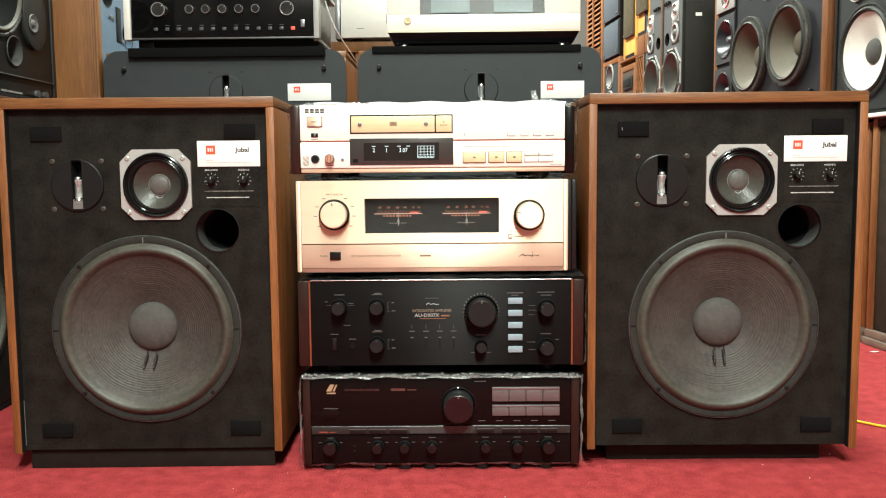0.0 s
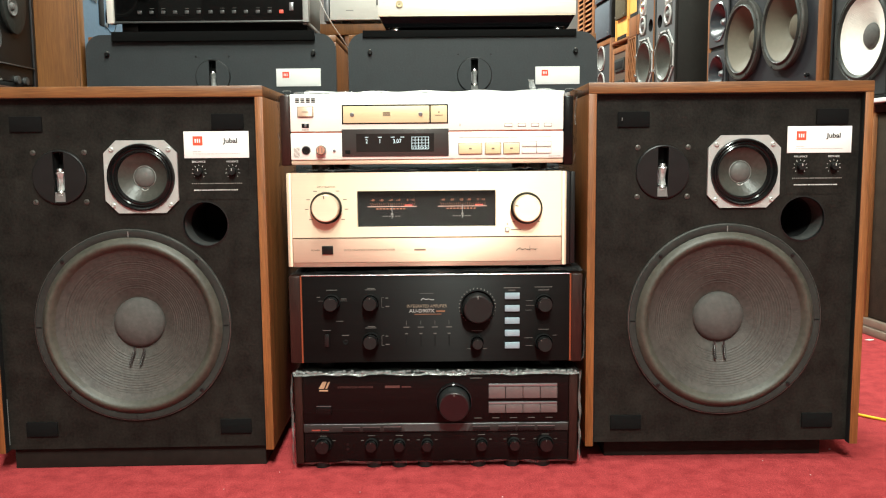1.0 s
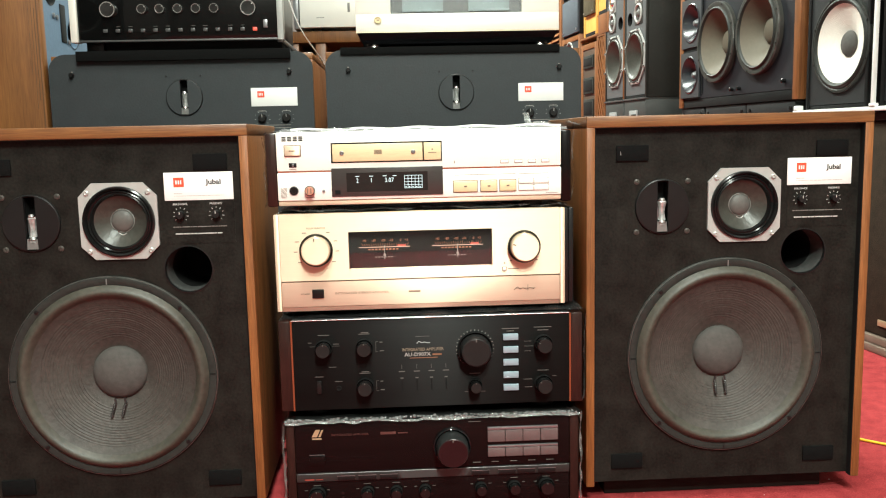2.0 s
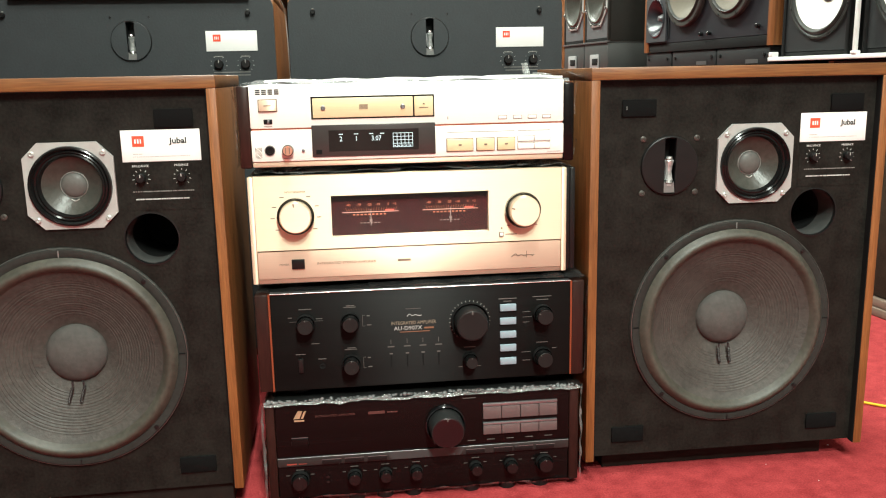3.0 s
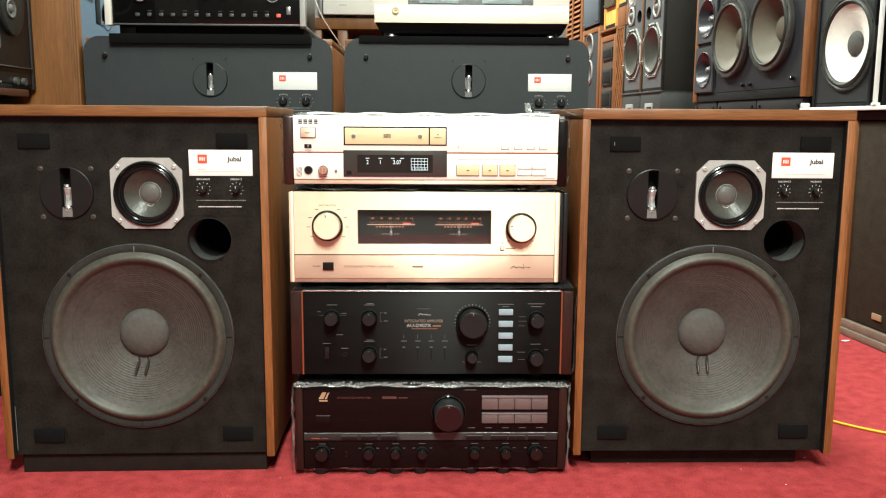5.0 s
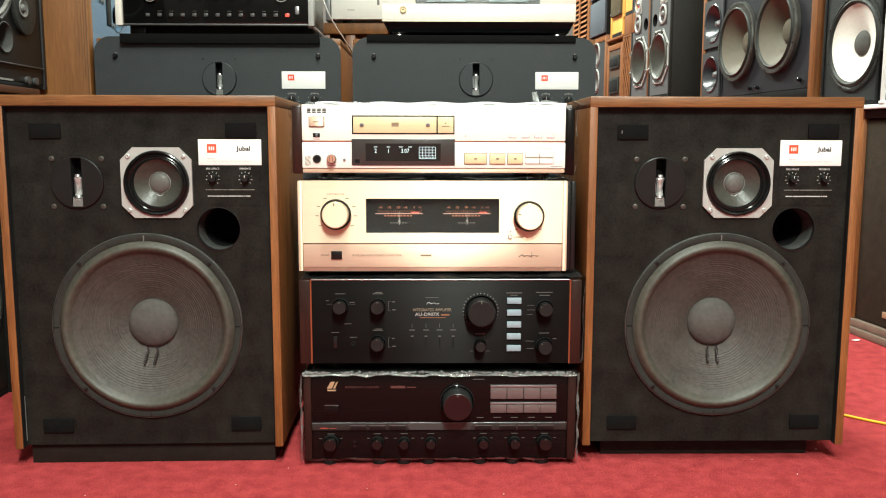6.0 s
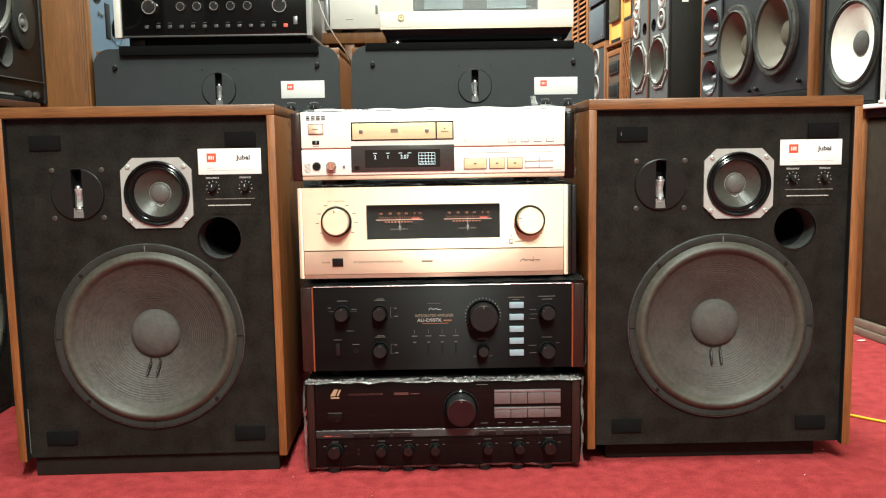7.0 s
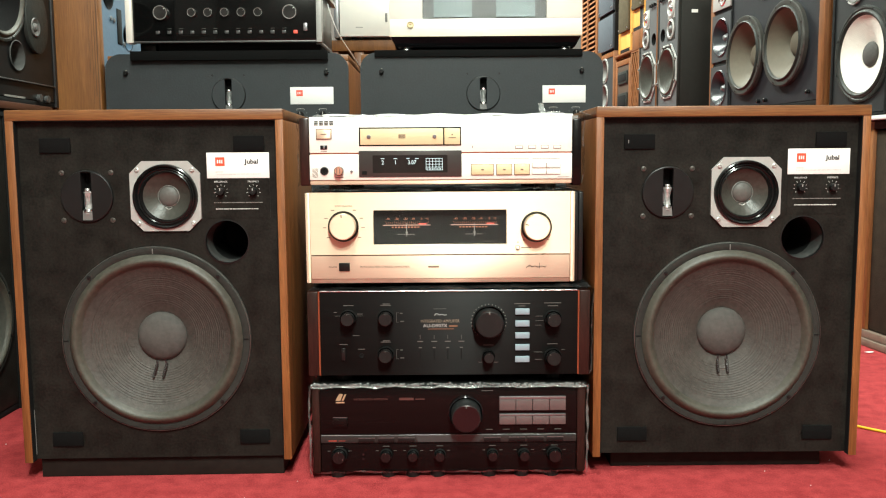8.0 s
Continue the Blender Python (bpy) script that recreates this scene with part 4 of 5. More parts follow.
def red_amplifier():
    y = 1.430
    t = thing("integrated_amplifier", "dark red-brown integrated amplifier wrapped in bubble film", "amplifier", pose(0, 0, 0))
    part("body", box(-0.256, 0.213, y + 0.014, y + 0.38, 0.0125, 0.166, 0.002), BLACK, t)
    for x0, x1 in ((-0.2605, -0.2458), (0.2005, 0.2165)):
        part("side_cheek", box(x0, x1, y, y + 0.38, 0.010, 0.1680, 0.004), ROSEWOOD, t, "dark rosewood side cheek")
    part("front_panel", box(-0.2455, 0.2002, y, y + 0.014, 0.0805, 0.1668, 0.0012), BROWNBLACK, t, "glossy dark red-brown front")
    part("ledge", box(-0.2455, 0.2002, y - 0.001, y + 0.014, 0.0655, 0.0785, 0.0012), mat("dark_grey_ledge", (0.024, 0.025, 0.024), 0.3, metal=0.1), t, "dark grey metal ledge")
    part("lower_panel", box(-0.2455, 0.2002, y + 0.003, y + 0.014, 0.0125, 0.0650, 0.001), BROWNBLACK, t)
    # Thin steel rod added above the ledge as a highlight line.
    tube_curve("ledge_highlight", [(-0.2455, y - 0.0012, 0.0792), (0.0, y - 0.0012, 0.0792), (0.2002, y - 0.0012, 0.0792)], 0.0004, STEEL, t)
    # angular mark of the maker, as plain slanted shapes
    part("maker_mark", prism([(-0.219, 0.141), (-0.212, 0.153), (-0.205, 0.153), (-0.210, 0.141)], y - 0.0005, y), PRINT_GOLD, t)
    part("maker_mark", prism([(-0.208, 0.141), (-0.203, 0.152), (-0.1995, 0.153), (-0.2045, 0.141)], y - 0.0005, y), PRINT_GOLD, t)
    bars([(-0.218, -0.203, 0.1365, 0.139)], y, PRINT_GOLD, t, "maker_mark")
    words("INTEGRATED AMPLIFIER", -0.187, y - 0.0002, 0.1430, 0.0046, mat("dull_red_print", (0.08, 0.028, 0.024), 0.5), t, align="LEFT", wide=1.2)
    bars([(-0.108, -0.083, 0.1412, 0.1455), (-0.08, -0.064, 0.142, 0.1438)], y, bpy.data.materials["dull_red_print"], t, "model_print")
    part("power_button", box(-0.2235, -0.1985, y - 0.003, y + 0.004, 0.0935, 0.1105, 0.001), BROWNBLACK, t)
    bars([(-0.2235, -0.1985, 0.1108, 0.1116)], y - 0.001, STEEL, t, "button_edge")
    v = knob(t, "volume_knob", 0.0075, 0.1185, y, 0.0258, 0.036, mat("grey_knob_side", (0.030, 0.031, 0.031), 0.28, metal=0.4), ring=GLOSSBLACK, pointer=PRINT_D, label="large volume knob with dark red face", face=mat("dark_red_knob", (0.014, 0.005, 0.006), 0.3, metal=0.2))
    bars([(0.007, 0.008, 0.1465, 0.149)], y, PRINT_W, t, "legend")
    for r in range(2):
        for c in range(4):
            x, z = 0.0658 + 0.0290 * c, (0.1225, 0.0975)[r]
            part("input_key", box(x, x + 0.0282, y - 0.004, y + 0.003, z, z + (0.0195 if r == 0 else 0.0145), 0.0008), mat("mauve_key", (0.160, 0.136, 0.134), 0.28, metal=0.4) if (r, c) == (0, 0) else bpy.data.materials["mauve_key"], t, "dull mauve metal key")
        part("key_edge", box(0.0658, 0.181, y - 0.0035, y + 0.003, (0.1425, 0.1125)[r], (0.1472, 0.1162)[r], 0.0008), STEEL, t, "bright key edge")
    bars([(0.042 + 0.03 * k, 0.054 + 0.03 * k, 0.0875, 0.0885) for k in range(5)] + [(0.035, 0.055, 0.1565, 0.1575)], y, PRINT_D, t, "legend")
    for x in (-0.180, -0.146, -0.111, 0.039, 0.082, 0.114, 0.148):
        part("push_bar", box(x, x + 0.0292, y - 0.0035, y + 0.003, 0.0675, 0.0745, 0.0008), BLACK, t)
        bars([(x, x + 0.0292, 0.0745, 0.0753)], y - 0.003, STEEL, t, "push_bar_edge")
    part("lamp_shield", prism([(-0.083, 0.0790), (0.038, 0.0790), (0.030, 0.0668), (-0.075, 0.0668)], y - 0.0018, y), mat("smoked_grey_shield", (0.050, 0.054, 0.054), 0.25, metal=0.15), t)
    bars([(-0.232, -0.2175, 0.0685, 0.0705), (-0.2145, -0.203, 0.0688, 0.0698)], y - 0.001, mat("dull_red_legend", (0.30, 0.05, 0.035), 0.5), t, "red_legend")
    for x, r in ((-0.2135, 0.0115), (-0.132, 0.0092), (-0.085, 0.0085), (-0.038, 0.0085), (0.054, 0.0085), (0.109, 0.0088), (0.162, 0.0112)):
        knob(t, "tone_knob", x, 0.0435, y + 0.003, r, 0.018, KNOBBLACK, ring=MATTBLACK, pointer=PRINT_D)
        bars([(x - 0.006, x + 0.006, 0.0575, 0.0585), (x + r + 0.004, x + r + 0.009, 0.0495, 0.0503), (x - r - 0.009, x - r - 0.004, 0.0495, 0.0503)], y + 0.003, PRINT_D, t, "legend")
    for z in (0.044, 0.036):
        part("headphone_socket", lathe([(0.0026, 0), (0.0026, 0.0015), (0, 0.001)], -0.172, z, y + 0.003, seg=12), KNOBBLACK, t)
    for x in (-0.218, -0.129, -0.086, -0.042, 0.049, 0.106, 0.159):
        bm = bmesh.new()
        bmesh.ops.create_cone(bm, cap_ends=True, segments=20, radius1=0.013, radius2=0.012, depth=0.013, matrix=pose(x, y + 0.02, 0.0065))
        part("foot", bm, BLACK, t)
    feet(t, (-0.2, 0.15), y + 0.12, y + 0.33, 0.0, 0.0128)
    return t


cd_player()
gold_amplifier()
wood_amplifier()
red_amplifier()
Y0 = 1.425
film_strip("bubble_wrap", "crumpled clear bubble wrap round the lowest amplifier", [
    ((-0.262, Y0, 0.1690), (0.218, Y0, 0.1675), (0, 0.06, 0.002), FILM),
    ((-0.2600, Y0 - 0.002, 0.1655), (0.2165, Y0 - 0.002, 0.1645), (0, 0.003, 0.0030), BAND),
    ((-0.2615, Y0 - 0.001, 0.012), (-0.2615, Y0 - 0.001, 0.168), (-0.0042, 0.006, 0.001), BAND),
    ((0.2170, Y0 - 0.001, 0.012), (0.2170, Y0 - 0.001, 0.167), (0.0042, 0.006, 0.001), BAND),
    ((-0.255, Y0 + 0.006, 0.0135), (0.212, Y0 + 0.006, 0.0135), (0, 0.006, -0.005), BAND),
], 3, lump=0.0018, bubbles=[
    ((-0.258, Y0 - 0.001, 0.1695), (0.215, Y0 - 0.001, 0.1680), 0.0030, 2, (0, 0.005, 0.0008), WRAP),
])
film_strip("bubble_wrap", "clear bubble wrap folded over the dark amplifier's edge", [
    ((-0.262, Y0 + 0.010, 0.3350), (0.224, Y0 + 0.010, 0.3365), (0, 0.10, 0.006), FILM),
    ((-0.10, Y0 + 0.008, 0.3350), (0.222, Y0 + 0.008, 0.3375), (0, 0.03, 0.005), FILM),
    ((0.2245, Y0 + 0.006, 0.182), (0.2275, Y0 + 0.006, 0.335), (0.003, 0.05, 0.003), FILM),
    ((0.2232, Y0 + 0.004, 0.186), (0.2262, Y0 + 0.004, 0.330), (0.0032, 0.012, 0.001), BAND),
], 5, lump=0.0020)
film_strip("bubble_wrap", "clear bubble wrap under the gold amplifier's lid edge", [
    ((-0.26, Y0 + 0.03, 0.5035), (0.208, Y0 + 0.03, 0.5035), (0, 0.14, 0.004), FILM),
    ((-0.255, Y0 + 0.022, 0.5055), (0.205, Y0 + 0.022, 0.5045), (0, 0.02, 0.004), WRAP),
], 8, lump=0.0024)
film_strip("bubble_wrap", "torn clear bubble wrap draped over the disc player", [
    ((-0.27, Y0 + 0.03, 0.6295), (0.204, Y0 + 0.03, 0.627), (0, 0.28, 0.004), WRAP),
    ((0.2085, Y0 + 0.035, 0.508), (0.2095, Y0 + 0.035, 0.630), (0.0095, 0.03, 0.003), FILM),
    ((0.2105, Y0 + 0.030, 0.575), (0.2115, Y0 + 0.030, 0.622), (0.0040, 0.008, 0.002), BAND),
    ((0.2105, Y0 + 0.030, 0.513), (0.2120, Y0 + 0.030, 0.540), (0.0030, 0.008, 0.002), BAND),
    ((-0.2745, Y0 + 0.022, 0.540), (-0.2745, Y0 + 0.022, 0.622), (-0.0030, 0.008, 0.002), BAND),
    ((0.2085, Y0 + 0.04, 0.636), (0.226, Y0 + 0.04, 0.632), (0.002, 0.05, 0.001), WRAP),
    ((-0.2755, Y0 + 0.03, 0.512), (-0.2755, Y0 + 0.03, 0.628), (-0.005, 0.06, 0.003), FILM),
    ((0.143, Y0 + 0.05, 0.631), (0.152, Y0 + 0.05, 0.631), (-0.006, 0.004, 0.018), BAND),
    ((0.150, Y0 + 0.045, 0.631), (0.176, Y0 + 0.045, 0.631), (0.004, 0.006, 0.007), BAND),
    ((-0.25, Y0 + 0.024, 0.628), (0.20, Y0 + 0.024, 0.6265), (0.001, 0.012, 0.0045), WRAP),
], 11, lump=0.0023)
sheet = bmesh.new()
rnd = random.Random(4)
edge = [(-0.235 + 0.43 * k / 30, 1.462 + 0.010 * rnd.random()) for k in range(31)]
for k in range(30):
    (xa, ya), (xb, yb) = edge[k], edge[k + 1]
    za, zb = 0.6305 + 0.0012 * math.sin(k), 0.6305 + 0.0012 * math.sin(k + 1)
    low = [sheet.verts.new(c) for c in ((xa, ya, za), (xb, yb, zb), (xb, 1.74, zb), (xa, 1.74, za))]
    high = [sheet.verts.new((v.co.x, v.co.y, v.co.z + 0.0035)) for v in low]
    for a in range(4):
        sheet.faces.new((low[a], low[(a + 1) % 4], high[(a + 1) % 4], high[a]))
    sheet.faces.new(high)
    sheet.faces.new(low[::-1])
bmesh.ops.remove_doubles(sheet, verts=sheet.verts, dist=1e-5)
tagged(part("packing_sheet", sheet, WHITECARD), "thin white foam sheet lying on the disc player", "packing sheet")


# ---- two large charcoal speakers behind, with units on top
def large_speaker(cx, label, dx=0.0):
    y = 2.165
    t = thing("large_speaker", label, "speaker", pose(cx, y, 0), "pair of charcoal speakers")
    W, Z, r = 0.306, 0.824, 0.04
    part("side_panel", box(-W, -W + 0.022, 0.02, 0.53, 0, 0.806, 0.002), WALNUT, t, "walnut side panel")
    part("side_panel", box(W - 0.022, W, 0.02, 0.53, 0, 0.806, 0.002), WALNUT, t, "walnut side panel")
    part("top_panel", box(-W, W, 0.02, 0.53, 0.806, 0.822, 0.002), WALNUT_H, t, "walnut top panel")
    part("back_panel", box(-W + 0.022, W - 0.022, 0.51, 0.53, 0, 0.806), MATTBLACK, t)
    pts = [(-W, 0.02), (W, 0.02)]
    pts += [(W - r + r * math.cos(a), Z - r + r * math.sin(a)) for a in [k * math.pi / 16 for k in range(9)]]
    pts += [(-W + r - r * math.cos(a), Z - r + r * math.sin(a)) for a in [(8 - k) * math.pi / 16 for k in range(9)]]
    part("baffle", plate_with_holes(0, 0, 0, 0, 0, 0.02, [(0.004, 0.7205, 0.0395), (0, 0.32, 0.176)], outline=pts), GREYBAFFLE, t, "charcoal painted baffle with rounded corners")
    slot_tweeter(t, 0.004, 0.7205, -0.0005, 0.0410, screws=False, face=GREYBAFFLE)
    name_badge(t, 0.1535 + dx, 0.2625 + dx, 0.6965, 0.7395, -0.0005, "")
    for x in (0.181, 0.238):
        level_control(t, x + dx * 0.5, 0.6690, -0.0005, None, r=0.0098)
    bars([(0.172, 0.25, 0.651, 0.6525), (0.175, 0.25, 0.6445, 0.646)], 0, PRINT_G, t, "small_print")
    for x in (-0.252, 0.252):
        part("grille_pin", lathe([(0.0055, 0), (0.0055, 0.009), (0.004, 0.011), (0, 0.011)], x, 0.7765, 0, seg=16), BLACK, t)
        bars([(x - 0.002, x + 0.002, 0.7825, 0.785)], 0, PRINT_G, t, "pin_print")
    for x in (-0.036, 0.044):
        part("screw", lathe([(0.0025, 0), (0.0025, 0.001), (0, 0.001)], x, 0.77, 0, seg=8), BLACK, t)
    w = woofer(t, 0, 0.32, 0, 0.19, CONE, screws=8)
    return t


large_speaker(-0.571, "large charcoal speaker with black preamplifier standing on it", 0.006)
large_speaker(0.072, "large charcoal speaker with pale power amplifier standing on it")
# The front lip is a black strip that stands in for shadow under the unit.
for x0, x1, y0, z0, z1 in ((-0.806, -0.314, 2.148, 0.806, 0.829), (-0.197, 0.325, 2.158, 0.812, 0.829)):
    bm = box(x0, x1, y0, 2.163, z0, z1, 0.001)
    box(x0, x1, 2.1625, 2.6, 0.8245, z1, 0.001, bm=bm)
    tagged(part("equipment_board", bm, FELT), "thin black board with shadow-dark front lip lying on the large speaker", "board", "equipment boards")


SPUNMETAL = mat("dark_spun_metal", (0.10, 0.10, 0.10), 0.22, metal=1.0, vary=0.3)
PANELGLASS = mat("black_panel_glass", (0.004, 0.004, 0.004), 0.06, vary=0.1, spec=0.25)
KEYGREY = mat("smoke_grey_key", (0.075, 0.075, 0.075), 0.35, metal=0.2)


def black_preamplifier():
    y = 2.15
    t = thing("preamplifier", "black glass preamplifier with bright-ringed knobs and silver ends", "preamplifier", pose(0, 0, 0))
    part("body", box(-0.79, -0.345, y + 0.01, y + 0.34, 0.853, 0.998, 0.002), BLACK, t)
    part("front_glass", box(-0.7955, -0.3400, y, y + 0.01, 0.853, 1.0, 0.001), PANELGLASS, t, "glossy black glass front")
    part("lower_rail", box(-0.7955, -0.3400, y - 0.002, y + 0.012, 0.849, 0.8535, 0.001), DULLRIM, t)
    # Matching silver ends: the left one's stronger light is put into paler metal.
    part("end_trim", box(-0.8125, -0.7958, y - 0.006, y + 0.02, 0.848, 1.004, 0.002), WHITEALU, t, "silver end trim, paler to show stronger light")
    part("end_trim", box(-0.3398, -0.3255, y - 0.006, y + 0.02, 0.848, 1.004, 0.002), ALU, t, "silver end trim")
    part("side_rail", box(-0.3440, -0.3320, y + 0.02, y + 0.34, 0.846, 0.856, 0.001), STEEL, t)
    part("side_rail", box(-0.3440, -0.3320, y + 0.02, y + 0.34, 0.99, 1.0, 0.001), STEEL, t)
    for x, r in ((-0.7285, 0.0175), (-0.651, 0.0105), (-0.6105, 0.0105), (-0.5692, 0.0105), (-0.5280, 0.0105), (-0.4865, 0.0105), (-0.4085, 0.0175)):
        k = knob(t, "control_knob", x + 0.0035, 0.9217, y, r, 0.008, SPUNMETAL, pointer=PRINT_W, angle=0.8)
        part("bright_ring", lathe([(r * 0.86, 0.0078), (r * 0.88, 0.0092), (r * 0.99, 0.0092), (r * 1.03, 0.007), (r * 1.03, 0.0)], x + 0.0035, 0.9217, y, seg=40), SILVER, k, "polished metal ring")
    for k in range(13):
        x = -0.7335 + 0.0285 * k
        part("push_key", box(x - 0.005, x + 0.005, y - 0.005, y, 0.8700, 0.8780, 0.001), REDLAMP if k == 12 else KEYGREY, t, "red lit key" if k == 12 else "")
        if k % 3:
            bars([(x - 0.005, x + 0.005, 0.8830, 0.8838)], y, PRINT_D, t, "legend")
    part("power_rocker", box(-0.372, -0.362, y - 0.005, y, 0.876, 0.895, 0.001), STEEL, t)
    part("base", box(-0.745, -0.335, y + 0.03, y + 0.33, 0.8295, 0.8525, 0.002), MATTBLACK, t)
    for x in (-0.77,):
        for yy in (y + 0.05, y + 0.30):
            part("foot", box(x - 0.02, x + 0.02, yy - 0.02, yy + 0.02, 0.8292, 0.854, 0.002), BLACK, t)
    return t


def pale_amplifier():
    y = 2.15
    t = thing("power_amplifier", "pale champagne power amplifier with wide meter window, black base", "amplifier", pose(0, 0, 0))
    part("body", box(-0.15, 0.315, y + 0.016, y + 0.40, 0.864, 1.075, 0.002), WHITEALU, t)
    part("front_panel", box(-0.158, 0.322, y, y + 0.016, 0.864, 0.9035, 0.001), WHITEALU, t, "pale champagne front panel")
    part("front_panel", box(-0.158, -0.0755, y, y + 0.016, 0.9035, 1.08, 0.001), WHITEALU, t)
    part("front_panel", box(0.2335, 0.322, y, y + 0.016, 0.9035, 1.08, 0.001), WHITEALU, t)
    part("front_panel", box(-0.0755, 0.2335, y, y + 0.016, 1.01, 1.08, 0.001), WHITEALU, t)
    part("gold_edge", box(-0.158, 0.322, y + 0.001, y + 0.016, 0.861, 0.864), CHAMP, t)
    w = part("meter_window", box(-0.0755, 0.2335, y + 0.013, y + 0.018, 0.9035, 1.01), mat("meter_bezel", (0.045, 0.047, 0.047), 0.4), t, "grey window with two meters")
    for x0, x1 in ((-0.048, 0.048), (0.108, 0.205)):
        part("meter_face", box(x0, x1, y + 0.008, y + 0.013, 0.909, 1.0), mat("meter_face_grey", (0.11, 0.135, 0.14), 0.4), w, "blue-grey meter face")
    g = part("glass", box(-0.0753, 0.2333, y + 0.003, y + 0.005, 0.9037, 1.0098), GLASS, w)
    g.visible_shadow = False
    k = part("power_button", lathe([(0.0085, 0), (0.0085, 0.004), (0.0068, 0.005), (0.0062, 0.002), (0, 0.002)], -0.106, 0.889, y, seg=28), GOLD, t, "small gold-ringed power button")
    bars([(-0.1085, -0.1035, 0.888, 0.890)], y - 0.0025, BROWNINK, k, "button_mark")
    bm = bmesh.new()
    vs = [bm.verts.new(c) for c in ((-0.156, y + 0.002, 0.861), (0.320, y + 0.002, 0.861), (0.308, y + 0.022, 0.8365), (-0.143, y + 0.022, 0.8365), (-0.156, y + 0.38, 0.861), (0.320, y + 0.38, 0.861), (0.308, y + 0.36, 0.8365), (-0.143, y + 0.36, 0.8365))]
    for q in ((0, 1, 2, 3), (1, 5, 6, 2), (5, 4, 7, 6), (4, 0, 3, 7), (0, 4, 5, 1), (3, 2, 6, 7)):
        bm.faces.new([vs[i] for i in q])
    bmesh.ops.recalc_face_normals(bm, faces=bm.faces)
    part("base", bm, GLOSSBLACK, t, "black slanting base")
    for x in (-0.118, 0.282):
        for yy in (y + 0.045, y + 0.32):
            bm = bmesh.new()
            bmesh.ops.create_cone(bm, cap_ends=True, segments=24, radius1=0.019, radius2=0.017, depth=0.0085, matrix=pose(x, yy, 0.8333))
            part("foot", bm, SILVER, t)
    return t


black_preamplifier()
pale_amplifier()
tagged(tube_curve("cable", [(-0.318, 2.20, 0.95), (-0.305, 2.22, 0.90), (-0.285, 2.26, 0.862), (-0.262, 2.36, 0.826), (-0.255, 2.5, 0.80), (-0.258, 2.6, 0.5), (-0.26, 2.65, 0.02)], 0.0016, WHITEPAINT), "pale cable hanging behind the black preamplifier", "cable")

# ---- a wooden cabinet farther back, and the white unit on it
cab = thing("low_cabinet", "open walnut cabinet with white unit standing on its top", "cabinet", pose(0, 3.02, 0))
part("top_panel", box(-0.43, 0.42, 0, 0.42, 0.935, 0.972, 0.002), OAK, cab)
part("side_panel", box(-0.43, -0.39, 0.01, 0.42, 0, 0.935, 0.002), WALNUT, cab)
part("side_panel", box(0.38, 0.42, 0.01, 0.42, 0, 0.935, 0.002), WALNUT, cab)
part("divider", box(-0.335, -0.30, 0.01, 0.42, 0.02, 0.935, 0.002), WALNUT, cab)
part("back_panel", box(-0.39, 0.38, 0.40, 0.42, 0, 0.935), MATTBLACK, cab)
part("shelf", box(-0.39, 0.38, 0.02, 0.40, 0.0, 0.02), WALNUT, cab)
unit = thing("white_tuner", "white-fronted hi-fi unit with small marks on its front", "tuner", pose(0, 3.0, 0))
part("body", box(-0.375, 0.06, 0.02, 0.36, 0.985, 1.14, 0.002), WHITEALU, unit)
part("front_panel", box(-0.38, 0.065, 0, 0.02, 0.982, 1.145, 0.002), WHITEALU, unit)
part("end_trim", box(-0.40, -0.383, 0.004, 0.3, 0.978, 1.145, 0.002), STEEL, unit)
bars([(-0.325, -0.30, 1.012, 1.014)], 0, PRINT_G, unit)
part("standby_key", box(-0.222, -0.214, -0.003, 0.01, 1.03, 1.06, 0.001), PRINT_G, unit)
for x in (-0.33, 0.02):
    for yy in (0.06, 0.30):
        part("foot", box(x - 0.015, x + 0.015, yy - 0.015, yy + 0.015, 0.972, 0.986, 0.002), BLACK, unit)


# ---- the row of speakers along the east side, turned a little towards the aisle
def on_row(s, out=0.0):
    """The pose of a speaker whose front's middle lies s metres along the row; out: how far it stands proud of it."""
    return pose(1.215, 2.5, 0, 0, 0, -84.86) @ pose(s, -out, 0)


def cabinet_box(t, w, z0, z1, depth, side_m, baffle_m, holes=(), side_t=0.018, y=0.0, baffle_label=""):
    part("side_panel", box(-w / 2, -w / 2 + side_t, y, depth, z0, z1, 0.0015), side_m, t)
    part("side_panel", box(w / 2 - side_t, w / 2, y, depth, z0, z1, 0.0015), side_m, t)
    part("top_panel", box(-w / 2 + side_t, w / 2 - side_t, y, depth, z1 - side_t, z1, 0.0015), side_m, t)
    part("bottom_panel", box(-w / 2 + side_t, w / 2 - side_t, y + 0.005, depth, z0, z0 + side_t - 0.001, 0.0015), MATTBLACK, t)
    part("back_panel", box(-w / 2 + side_t, w / 2 - side_t, depth - 0.012, depth - 0.001, z0 + side_t, z1 - side_t), MATTBLACK, t)
    part("baffle", plate_with_holes(-w / 2 + side_t, w / 2 - side_t, z0 + side_t, z1 - side_t, y + 0.004, y + 0.02, holes), baffle_m, t, baffle_label, smooth=False)


